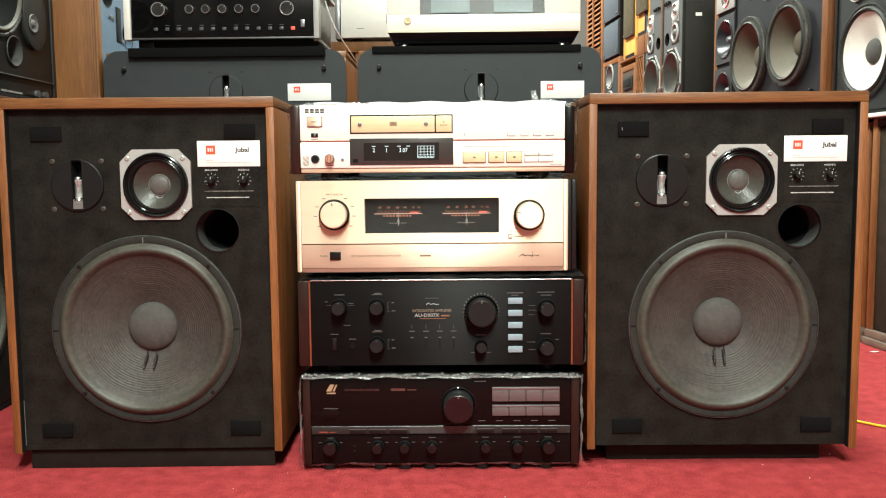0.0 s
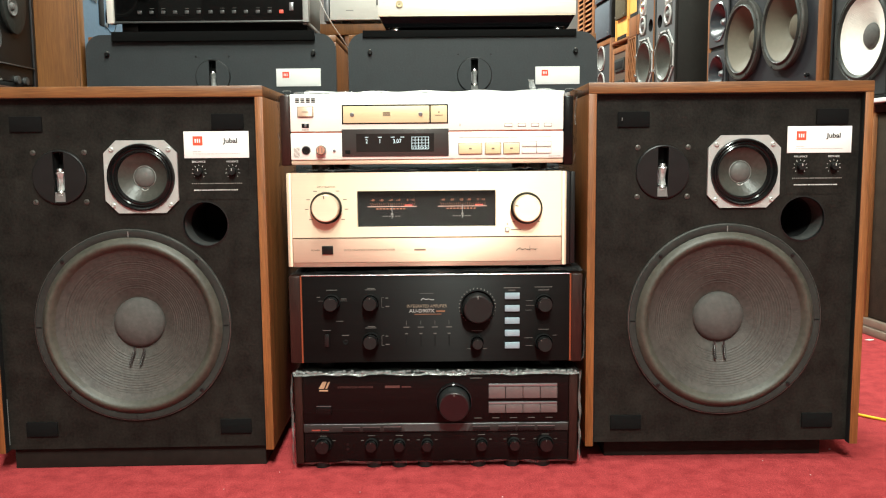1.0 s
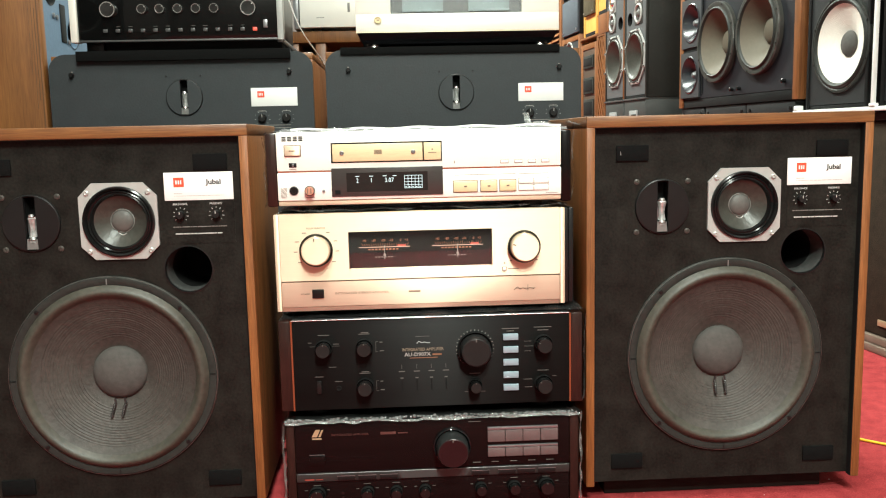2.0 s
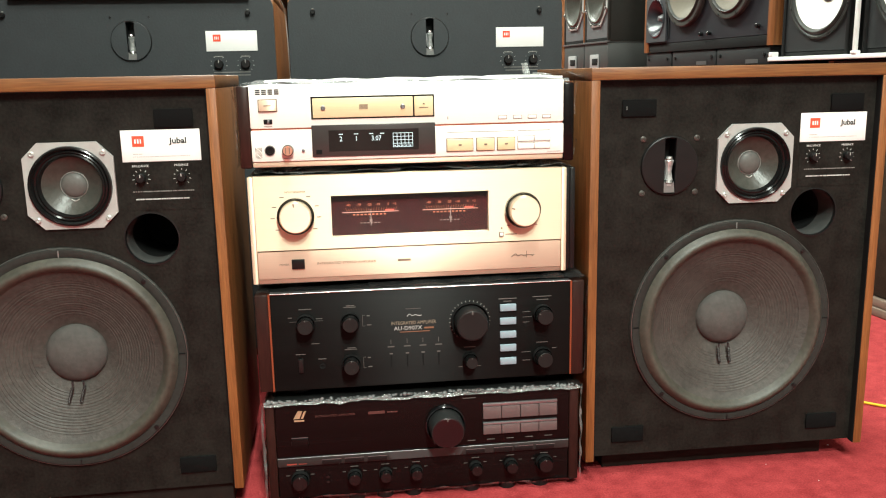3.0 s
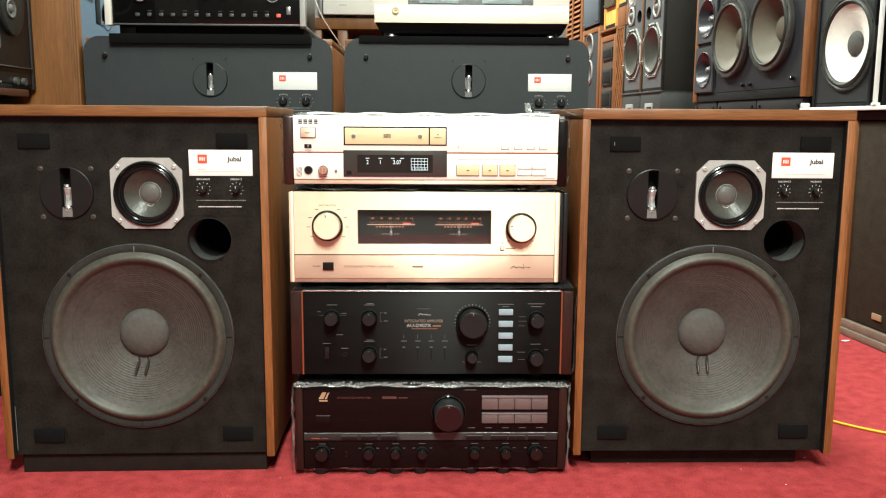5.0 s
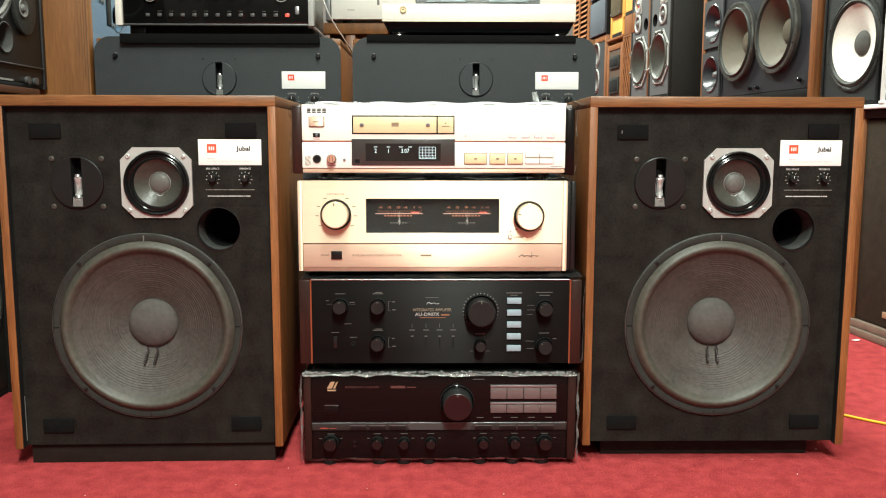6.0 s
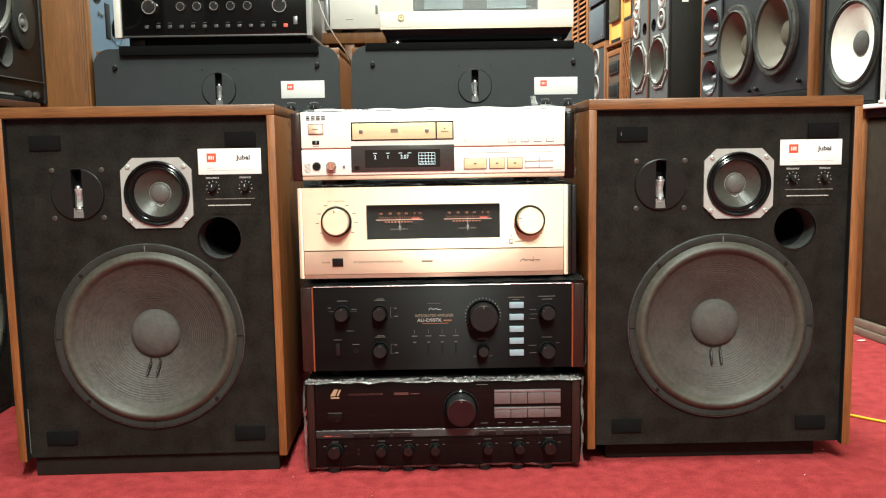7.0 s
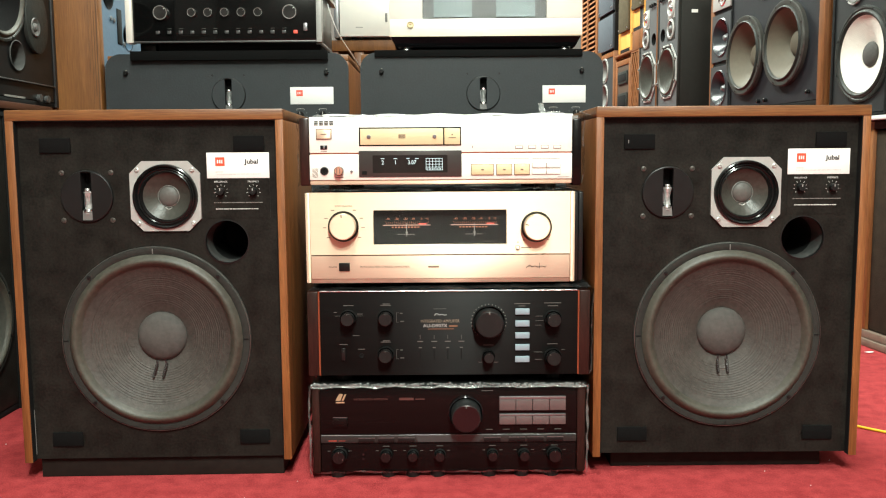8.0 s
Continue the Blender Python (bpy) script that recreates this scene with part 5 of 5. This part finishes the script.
def grille_speaker(s0, s1, z1, label, out=0.0):
    w = s1 - s0
    t = thing("floor_speaker", label, "speaker", on_row((s0 + s1) / 2, out), "floor speakers under the row")
    part("skirt", box(-w / 2, w / 2, -0.012, 0.42, 0.0, 0.022, 0.003), mat("pale_skirting", (0.17, 0.125, 0.095), 0.5, vary=0.2, scale=30), t, "pale skirting strip")
    part("skirt", box(-w / 2, w / 2, -0.005, 0.42, 0.0225, 0.045, 0.003), bpy.data.materials["pale_skirting"], t)
    part("side_panel", box(-w / 2, -w / 2 + 0.022, 0, 0.42, 0.045, z1, 0.002), WALNUT, t)
    part("side_panel", box(w / 2 - 0.022, w / 2, 0, 0.42, 0.045, z1, 0.002), WALNUT, t)
    part("top_panel", box(-w / 2 + 0.022, w / 2 - 0.022, 0, 0.42, z1 - 0.022, z1, 0.002), PLINTH, t, "brown-black top panel")
    part("back_panel", box(-w / 2 + 0.022, w / 2 - 0.022, 0.40, 0.42, 0.045, z1 - 0.022), MATTBLACK, t)
    part("grille", box(-w / 2 + 0.024, w / 2 - 0.024, 0.006, 0.03, 0.046, z1 - 0.024, 0.006), BROWNCLOTH, t, "dark brown woven grille cloth")
    part("badge", box(-w / 2 + 0.16, -w / 2 + 0.20, 0.002, 0.007, 0.075, 0.092, 0.001), PRINT_GOLD, t, "small metal badge")
    return t


grille_speaker(0.02, 0.66, 0.655, "floor speaker with dark brown grille and pale skirting")
grille_speaker(-0.62, 0.0, 0.648, "floor speaker with dark brown grille under the row")
grille_speaker(-1.28, -0.64, 0.648, "floor speaker with dark brown grille under the row")
grille_speaker(-2.10, -1.30, 0.648, "floor speaker with dark brown grille under the row")
grille_speaker(-2.92, -2.12, 0.648, "floor speaker with dark brown grille under the row")
grille_speaker(-3.45, -2.94, 0.648, "floor speaker with dark brown grille under the row")

# white plate and post under and between the pale-coned speakers
plate = thing("white_stand", "white metal stand plate with thin upright post", "stand", on_row(0.225, 0.015))
part("plate", box(-0.47, 0.45, 0.0042, 0.40, 0.6590, 0.670, 0.002), WHITEPAINT, plate)
part("lip", box(-0.47, 0.45, -0.004, 0.004, 0.6590, 0.671, 0.002), WHITEPAINT, plate)
part("corner_block", box(-0.465, -0.448, -0.005, 0.02, 0.671, 0.686, 0.003), WHITEPAINT, plate)
part("post", box(-0.086, -0.076, -0.006, 0.006, 0.671, 1.35, 0.003), WHITEPAINT, plate)
part("post_foot", box(-0.092, -0.070, -0.007, 0.010, 0.671, 0.680, 0.003), WHITEPAINT, plate)


def white_cone_speaker(s, w, label):
    t = thing("speaker", label, "speaker", on_row(s, 0.0), "pale-coned speakers")
    cabinet_box(t, w, 0.6705, 1.34, 0.36, MATTBLACK, DARKSLATE, [(0.015, 0.856, 0.128), (-0.035, 1.055, 0.043)], 0.014)
    woofer(t, 0.015, 0.856, 0.004, 0.140, WHITECONE, depth=0.22, cap=0.26, cap_m=CAP, roll_m=CAST, ridges=True, name="woofer")
    woofer(t, -0.035, 1.055, 0.004, 0.048, GREYCONE, frame_m=ALU, depth=0.4, ridges=False, screws=4, name="tweeter")
    return t


white_cone_speaker(-0.055, 0.30, "black speaker with large bright white paper cone")
white_cone_speaker(0.30, 0.30, "black speaker with large bright white paper cone")


HORNPLATE = mat("slate_horn_plate", (0.040, 0.043, 0.048), 0.45, vary=0.1, scale=120, bump=0.1)


def horn(t, cx, cz, r, y):
    h = part("horn_driver", plate_with_holes(cx - r * 1.14, cx + r * 1.14, cz - r * 1.22, cz + r * 1.22, y - 0.006, y, [(cx, cz, r * 0.97)]), HORNPLATE, t, "square blue-grey horn driver", smooth=False)
    part("throat", lathe([(r, 0.007), (r * 0.95, 0.009), (r * 0.86, -0.004), (r * 0.55, -0.030), (r * 0.28, -0.048), (0.0, -0.05)], cx, cz, y - 0.001, seg=48), DARKMETAL, h)
    part("phase_plug", lathe([(r * 0.24, -0.048), (r * 0.22, -0.02), (r * 0.12, -0.006), (0, -0.003)], cx, cz, y - 0.001, seg=28), STEEL, h)
    return h


DARKMETAL = mat("dark_blue_grey_horn", (0.034, 0.037, 0.043), 0.26, metal=0.15, vary=0.15, spec=0.7)
mon = thing("studio_monitor", "wide walnut studio monitor with two cream-coned woofers", "speaker", on_row(-0.70, 0.0))
W2 = 0.90
holes = [(0.202, 0.948, 0.128), (-0.108, 0.943, 0.130), (-0.105, 1.19, 0.035), (0.02, 1.185, 0.05), (-0.335, 1.042, 0.076), (-0.343, 0.838, 0.072)]
cabinet_box(mon, W2, 0.708, 1.36, 0.40, WALNUT, mat("slate_baffle_paint", (0.0115, 0.012, 0.0155), 0.55, vary=0.12, scale=160, bump=0.12, spec=0.25), holes, 0.034, baffle_label="dark slate painted baffle")
woofer(mon, 0.202, 0.948, -0.009, 0.146, CREAMCONE, frame_m=CASTGREY, depth=0.40, cap=0.30, roll_m=CAST, ridges=False, edge=True, roll=(0.885, 0.80), skirt=0.018)
woofer(mon, -0.108, 0.943, -0.009, 0.148, CREAMCONE, frame_m=CASTGREY, depth=0.40, cap=0.30, roll_m=CAST, ridges=False, edge=True, roll=(0.885, 0.80), skirt=0.018)
woofer(mon, 0.02, 1.185, 0.004, 0.056, GREYCONE, frame_m=ALU, depth=0.4, ridges=False, screws=4, name="midrange")
part("port", lathe([(0.038, 0.001), (0.035, -0.001), (0.034, -0.1), (0, -0.1)], -0.105, 1.19, 0.004, seg=32), MATTBLACK, mon)
horn(mon, -0.335, 1.042, 0.078, 0.002)
horn(mon, -0.343, 0.838, 0.074, 0.002)
part("tweeter_plate", box(-0.42, -0.25, -0.006, 0.002, 1.155, 1.26, 0.002), ALU, mon)
part("tweeter_dome", lathe([(0.04, 0.006), (0.036, 0.010), (0.02, 0.004), (0.012, 0.012), (0, 0.016)], -0.325, 1.205, 0.0, seg=32), SILVER, mon)
part("column_gap", box(-0.425, -0.24, 0.0005, 0.003, 0.929, 0.935), MATTBLACK, mon)
part("column_gap", box(-0.2445, -0.2405, 0.0005, 0.003, 0.76, 1.34), MATTBLACK, mon)
for x, z in ((0.365, 0.770), (0.066, 0.762), (0.010, 0.762)):
    part("grille_pin", lathe([(0.007, 0), (0.007, 0.012), (0.004, 0.014), (0, 0.014)], x, z, 0.004, seg=14), KNOBBLACK, mon)
for x0, x1, tab in ((-0.445, -0.235, False), (-0.220, 0.098, True), (0.106, 0.42, True)):
    b = thing("plinth_box", "dark grey box raising the wide studio monitor", "box", on_row(-0.70, -0.01), "boxes under the studio monitor")
    part("body", box(x0, x1, 0, 0.36, 0.650, 0.7065, 0.003), DARKSLATE, b)
    for x in (x0 + 0.025, x1 - 0.025):
        part("screw", lathe([(0.006, 0), (0.006, 0.004), (0, 0.005)], x, 0.682, 0, seg=12), KNOBBLACK, b)
    if tab:
        # Small dull grey reflective pad low on the box, not paper.
        part("grey_pad", box(x1 - 0.13, x1 - 0.06, -0.002, 0.0, 0.655, 0.668), DULLRIM, b)


def tower(s, w, label, ledge, flip):
    t = thing("tower_speaker", label, "speaker", on_row(s, 0.0), "grey tower speakers")
    cabinet_box(t, w, 0.775, 1.48, 0.42, mat("dark_grey_laminate", (0.014, 0.014, 0.012), 0.6, vary=0.2, scale=80, spec=0.3), mat("grey_tower_baffle", (0.085, 0.089, 0.093), 0.5, vary=0.08), [(0.0, 0.968, 0.112), (flip * 0.036, 1.165, 0.040), (flip * 0.036, 1.262, 0.036), (-flip * 0.078, 1.15, 0.03)], 0.014, baffle_label="mid-grey baffle")
    d = woofer(t, 0.0, 0.968, 0.0, 0.122, MIDCONE, frame_m=CAST, depth=0.36, cap=0.14, cap_m=SILVER, ridges=False, screws=0)
    part("octagon_frame", lathe([(0.138, 0.001), (0.138, 0.006), (0.129, 0.008), (0.124, 0.003)], 0.0, 0.968, 0.003, seg=8, turn=math.pi / 8), ALU, d, "silver eight-sided frame")
    for k in range(8):
        a = math.pi / 8 + k * math.pi / 4
        part("bolt", lathe([(0.006, 0), (0.006, 0.008), (0, 0.009)], 0.130 * math.cos(a), 0.968 + 0.130 * math.sin(a), -0.003, seg=10), SILVER, d)
    for z, r in ((1.165, 0.043), (1.262, 0.041)):
        e = part("midrange", lathe([(r * 1.1, 0), (r * 1.1, 0.006), (r * 0.9, 0.009), (r * 0.82, 0.003)], flip * 0.036, z, 0.004, seg=36), ALU, t)
        part("driver_plate", box(flip * 0.036 - r * 1.12, flip * 0.036 + r * 1.12, 0.0015, 0.004, z - r * 1.16, z + r * 1.16, 0.001), ALU if z > 1.2 else CASTGREY, e)
        part("dome", lathe([(r * 0.82, 0.003), (r * 0.5, -0.002), (r * 0.3, 0.008), (0, 0.016)], flip * 0.036, z, 0.004, seg=28), SILVER if z > 1.2 else GREYCONE, e)
    part("port", lathe([(0.031, 0.001), (0.029, -0.001), (0.028, -0.09), (0, -0.09)], -flip * 0.078, 1.15, 0.004, seg=24), MATTBLACK, t)
    for k in range(3):
        part("level_knob", lathe([(0.008, 0), (0.008, 0.014), (0, 0.015)], -flip * 0.07 - 0.03 + 0.03 * k, 1.32, 0.004, seg=12), BLACK, t)
    part("edge_strip", box(w / 2 - 0.006, w / 2 + 0.0005, -0.0015, 0.012, 0.776, 1.479, 0.001), WALNUT if flip < 0 else bpy.data.materials["dark_grey_laminate"], t)
    part("side_tag", box(w / 2, w / 2 + 0.001, 0.06, 0.09, 1.225, 1.24), WHITECARD, t)
    b = thing("speaker_stand", "small dark box with pale bracket under a tower speaker", "stand", on_row(s, 0.0), "stands under the towers")
    part("body", box(-w / 2 + 0.004, w / 2 - 0.004, 0.0, 0.40, 0.6485, 0.765, 0.003), mat("stand_grey", (0.042, 0.045, 0.044), 0.5) if ledge else bpy.data.materials["stand_grey"], b)
    part("ledge", box(-w / 2, w / 2, -0.006, 0.01, 0.766, 0.7745, 0.001), DULLRIM, b)
    part("spacer", box(-w / 2 + 0.004, w / 2 - 0.004, 0.012, 0.40, 0.765, 0.7745), bpy.data.materials["stand_grey"], b)
    br = part("bracket", box(-0.05, 0.045, -0.010, 0.0, 0.654, 0.716, 0.003), mat("pale_grey_plastic", (0.30, 0.31, 0.31), 0.4) if ledge else bpy.data.materials["pale_grey_plastic"], b, "pale grey bracket with dark hole")
    part("hole", box(-0.02, 0.045, -0.012, -0.008, 0.668, 0.698, 0.003), MATTBLACK, br)
    return t


tower(-1.664, 0.285, "grey tower speaker with silver-framed drivers", True, 1)
tower(-1.952, 0.275, "grey tower speaker with silver-framed drivers", False, -1)

# wooden lattice-fronted speaker
lat = thing("lattice_speaker", "walnut speaker with wavy wooden lattice front", "speaker", on_row(-2.165, 0.0))
cabinet_box(lat, 0.135, 0.648, 1.13, 0.30, WALNUT, MATTBLACK, [], 0.009)
for k in range(6):
    x = -0.047 + 0.019 * k
    bm = bmesh.new()
    prev = None
    for j in range(65):
        z = 0.662 + 0.007125 * j
        cx = x + 0.0048 * math.sin(j * 0.62 + math.pi * (k % 2))
        row = [bm.verts.new((cx + dx, 0.003 + dy, z)) for dx, dy in ((-0.0042, -0.004), (0.0042, -0.004), (0.0042, 0.001), (-0.0042, 0.001))]
        if prev:
            for a in range(4):
                bm.faces.new((prev[a], prev[(a + 1) % 4], row[(a + 1) % 4], row[a]))
        prev = row
    part("lattice_slat", bm, WALNUT, lat, smooth=False)

# walnut open-fronted speaker with two dark drivers
bk = thing("bookshelf_speaker", "walnut speaker with two dark rectangular horn openings", "speaker", on_row(-2.375, 0.0))
cabinet_box(bk, 0.27, 0.648, 1.105, 0.32, WALNUT, mat("brown_board", (0.07, 0.045, 0.03), 0.6), [], 0.03)
for z0, z1 in ((0.97, 1.04), (0.83, 0.92), (0.70, 0.80)):
    h = part("horn_mouth", box(-0.085, 0.085, -0.004, 0.004, z0, z1, 0.003), CAST, bk, "dark horn mouth")
    part("horn_throat", box(-0.07, 0.07, -0.006, -0.002, z0 + 0.014, z1 - 0.014, 0.002), MATTBLACK, h)

# yellow pine speakers above
for s, z0, z1 in ((-2.35, 1.145, 1.85), (-2.12, 1.235, 1.85)):
    p = thing("pine_speaker", "yellow pine speaker with brown grille panel", "speaker", on_row(s, 0.0), "yellow pine speakers")
    cabinet_box(p, 0.225, z0, z1, 0.30, YELLOWWOOD, YELLOWWOOD, [], 0.02)
    part("grille", box(-0.085, 0.095, -0.012, 0.004, z0 + 0.11, z1 - 0.05, 0.006), OLIVECLOTH, p, "brown grille panel")
    for x in (-0.07, 0.08):
        part("grille_pin", lathe([(0.005, 0), (0.005, 0.004), (0, 0.005)], x, z0 + 0.125, -0.012, seg=10), STEEL, p)
sh = tagged(part("shelf_board", box(-0.16, 0.16, 0.0, 0.3, 1.1325, 1.144, 0.002), WALNUT), "short walnut board under yellow pine speaker", "shelf")
sh.matrix_basis = on_row(-2.37, 0.0)
pr = tagged(part("packing_block", box(-0.07, 0.10, 0.0, 0.28, 1.1325, 1.234, 0.002), WALNUT), "walnut block raising a yellow pine speaker", "block")
pr.matrix_basis = on_row(-2.14, 0.0)

# blue-grey grille speakers on a wooden one with two silver drivers
wd = thing("wooden_speaker", "walnut speaker with two round silver drivers", "speaker", on_row(-2.72, 0.0))
cabinet_box(wd, 0.36, 0.648, 1.18, 0.32, WALNUT, GREYBAFFLE, [(-0.03, 1.08, 0.066), (-0.03, 0.925, 0.066)], 0.03)
for z in (1.08, 0.925):
    woofer(wd, -0.03, z, 0.004, 0.074, GREYCONE, frame_m=ALU, depth=0.4, ridges=False, screws=4)
for z0, z1 in ((1.181, 1.40), (1.402, 1.68)):
    g = thing("small_speaker", "small speaker with blue-grey grille cloth", "speaker", on_row(-2.70, 0.0), "blue-grey speakers")
    cabinet_box(g, 0.33, z0, z1, 0.28, MATTBLACK, BLACK, [], 0.012)
    part("grille", box(-0.155, 0.155, -0.012, 0.004, z0 + 0.01, z1 - 0.01, 0.005), BLUECLOTH, g, "blue-grey grille cloth")
    for x in (-0.13, 0.13):
        part("grille_pin", lathe([(0.006, 0), (0.006, 0.004), (0, 0.005)], x, z0 + 0.03, -0.012, seg=10), STEEL, g)

# louvred wooden speaker at the far end
lv = thing("louvred_speaker", "brown wooden speaker with louvred slatted front", "speaker", on_row(-3.12, 0.0))
cabinet_box(lv, 0.40, 0.648, 1.80, 0.34, WALNUT, MATTBLACK, [], 0.045)
for k in range(34):
    z = 0.70 + 0.031 * k
    bm = box(-0.155, 0.155, -0.003, 0.001, -0.013, 0.013)
    bmesh.ops.transform(bm, matrix=pose(0, 0.0, z, -35), verts=bm.verts)
    part("slat", bm, WALNUT, lv, smooth=False)
    if k == 0:
        part("mullion", box(-0.01, 0.01, -0.012, 0.0, 0.69, 1.76, 0.002), WALNUT, lv)


# ---- the west side
def on_west(y, x=-0.99):
    """A front that looks east, with its middle at y."""
    return pose(x, y, 0, 0, 0, 90)


lw = thing("floor_speaker", "black floor speaker with large woofer beside the walnut one", "speaker", on_west(1.60))
cabinet_box(lw, 0.58, 0.0, 0.672, 0.40, MATTBLACK, BAFFLE, [(0.13, 0.222, 0.120)], 0.016)
woofer(lw, 0.13, 0.222, 0.004, 0.132, MIDCONE, depth=0.34, cap=0.3)
tp = thing("top_board", "dark red-brown board lying on the black floor speaker", "board", on_west(1.60, -0.985))
part("board", box(-0.62, 0.50, 0.0, 0.42, 0.673, 0.690, 0.003), mat("mahogany_board", (0.06, 0.022, 0.012), 0.4, vary=0.2), tp)
bs = thing("bench", "plain dark bench under the black speaker row", "bench", on_west(2.0, -1.02))
part("body", box(-0.12, 0.10, 0.0, 0.38, 0.0, 0.672, 0.003), MATTBLACK, bs)

bx = thing("horn_speaker", "black speaker with oval horn, port and knobs", "speaker", on_west(1.872, -0.991))
cabinet_box(bx, 0.56, 0.691, 1.30, 0.36, mat("black_ash", (0.018, 0.018, 0.019), 0.5, vary=0.2), BLACK, [(0.02, 0.935, 0.10), (0.085, 0.797, 0.032)], 0.012)
woofer(bx, 0.02, 0.935, 0.004, 0.115, FELT, depth=0.34, ridges=False)
ov = part("oval_horn", prism([(0.176 + 0.055 * math.cos(2 * math.pi * k / 32), 0.886 + 0.075 * math.sin(2 * math.pi * k / 32)) for k in range(32)], -0.006, 0.004, bevel=0.002), CAST, bx, "oval horn plate")
part("horn_throat", lathe([(0.022, 0.002), (0.020, 0.004), (0.010, 0.000), (0.007, 0.006), (0, 0.008)], 0.160, 0.871, -0.006, seg=28), GREYCONE, ov)
part("port", lathe([(0.035, 0.003), (0.033, 0.004), (0.031, -0.002), (0.030, -0.08), (0, -0.08)], 0.085, 0.797, 0.004, seg=32), PORTGREY, bx)
part("ledge", box(-0.26, 0.262, -0.003, 0.004, 0.739, 0.742, 0.001), DULLRIM, bx)
for x in (0.185, 0.225):
    part("level_knob", lathe([(0.009, 0), (0.009, 0.008), (0, 0.009)], x - 0.006, 0.708, 0.004, seg=16), DULLRIM, bx)
fine_print(0.02, 0.115, 0.702, 0.0045, 0.004, PRINT_G, bx, 12)

bl = thing("studio_monitor", "tall golden oak studio monitor with blue baffle", "speaker", on_west(2.62, -0.886))
part("side_panel", box(-0.46, -0.43, 0, 0.42, 0.0, 1.65, 0.002), OAK, bl, "golden oak side panel")
part("side_panel", box(0.43, 0.46, 0, 0.42, 0.0, 1.65, 0.002), OAK, bl, "golden oak side panel")
part("top_panel", box(-0.43, 0.43, 0, 0.42, 1.62, 1.65), OAK, bl)
for y0, y1, z0, z1 in ((0.004, 0.0062, 0.1, 1.62), (0.0105, 0.0120, 0.72, 0.93), (0.017, 0.0180, 0.70, 1.10), (0.024, 0.0246, 0.78, 1.4)):
    part("grain_streak", box(-0.4604, -0.4600, y0, y1, z0, z1), DARKGRAIN, bl)
part("back_panel", box(-0.43, 0.43, 0.39, 0.42, 0.0, 1.62), MATTBLACK, bl)
part("baffle", plate_with_holes(-0.43, 0.43, 0.0, 1.62, 0.004, 0.022, [(-0.378, 0.985, 0.036), (-0.245, 0.895, 0.034), (0.05, 0.98, 0.13)]), BLUEBAFFLE, bl, "blue painted baffle", smooth=False)
for x, z in ((-0.378, 0.985), (-0.245, 0.895)):
    part("port", lathe([(0.037, 0.001), (0.035, -0.001), (0.035, -0.1), (0, -0.1)], x, z, 0.004, seg=28), MATTBLACK, bl)
woofer(bl, 0.05, 0.98, 0.004, 0.14, CONE, screws=8)
part("slot_port", box(-0.324, -0.291, 0.002, 0.006, 0.868, 0.960, 0.002), MATTBLACK, bl)
for x, z in ((-0.365, 0.927), (-0.345, 0.925), (-0.28, 0.872)):
    part("screw", lathe([(0.006, 0), (0.006, 0.003), (0, 0.004)], x, z, 0.004, seg=12), STEEL, bl)

# ---- a yellow cable on the carpet
tagged(tube_curve("cable", [(0.72, 1.79, 0.004), (0.80, 1.715, 0.004), (0.84, 1.670, 0.003), (0.90, 1.618, 0.003), (0.98, 1.575, 0.003), (1.10, 1.548, 0.003), (1.19, 1.50, 0.004)], 0.0026, YELLOW), "thin yellow cable lying on the red carpet", "cable")

# ---- pale lint caught in the carpet
rnd = random.Random(21)
bm = bmesh.new()
for k in range(55):
    r = rnd.uniform(0.0005, 0.0012)
    bmesh.ops.create_icosphere(bm, subdivisions=1, radius=r, matrix=pose(rnd.uniform(-1.0, 1.2), rnd.uniform(0.95, 1.9), 0.0012) @ Matrix.Diagonal((rnd.uniform(0.6, 2.2), 1, 0.6, 1)))
tagged(part("carpet_lint", bm, WHITECARD), "scattered pale specks of lint on the red carpet", "lint", kind="stuff")

# ---- a torn scrap of paper on the carpet by the row
bm = prism([(-0.022, -0.006), (0.004, -0.011), (0.026, -0.002), (0.012, 0.009), (-0.010, 0.012)], 0.0, 0.0008)
bmesh.ops.transform(bm, matrix=pose(1.182, 2.354, 0.0022, 90, 0, 12) @ Matrix.Scale(0.6, 4), verts=bm.verts)
tagged(part("paper_scrap", bm, WHITECARD, smooth=False), "torn scrap of white paper lying on the red carpet", "paper")
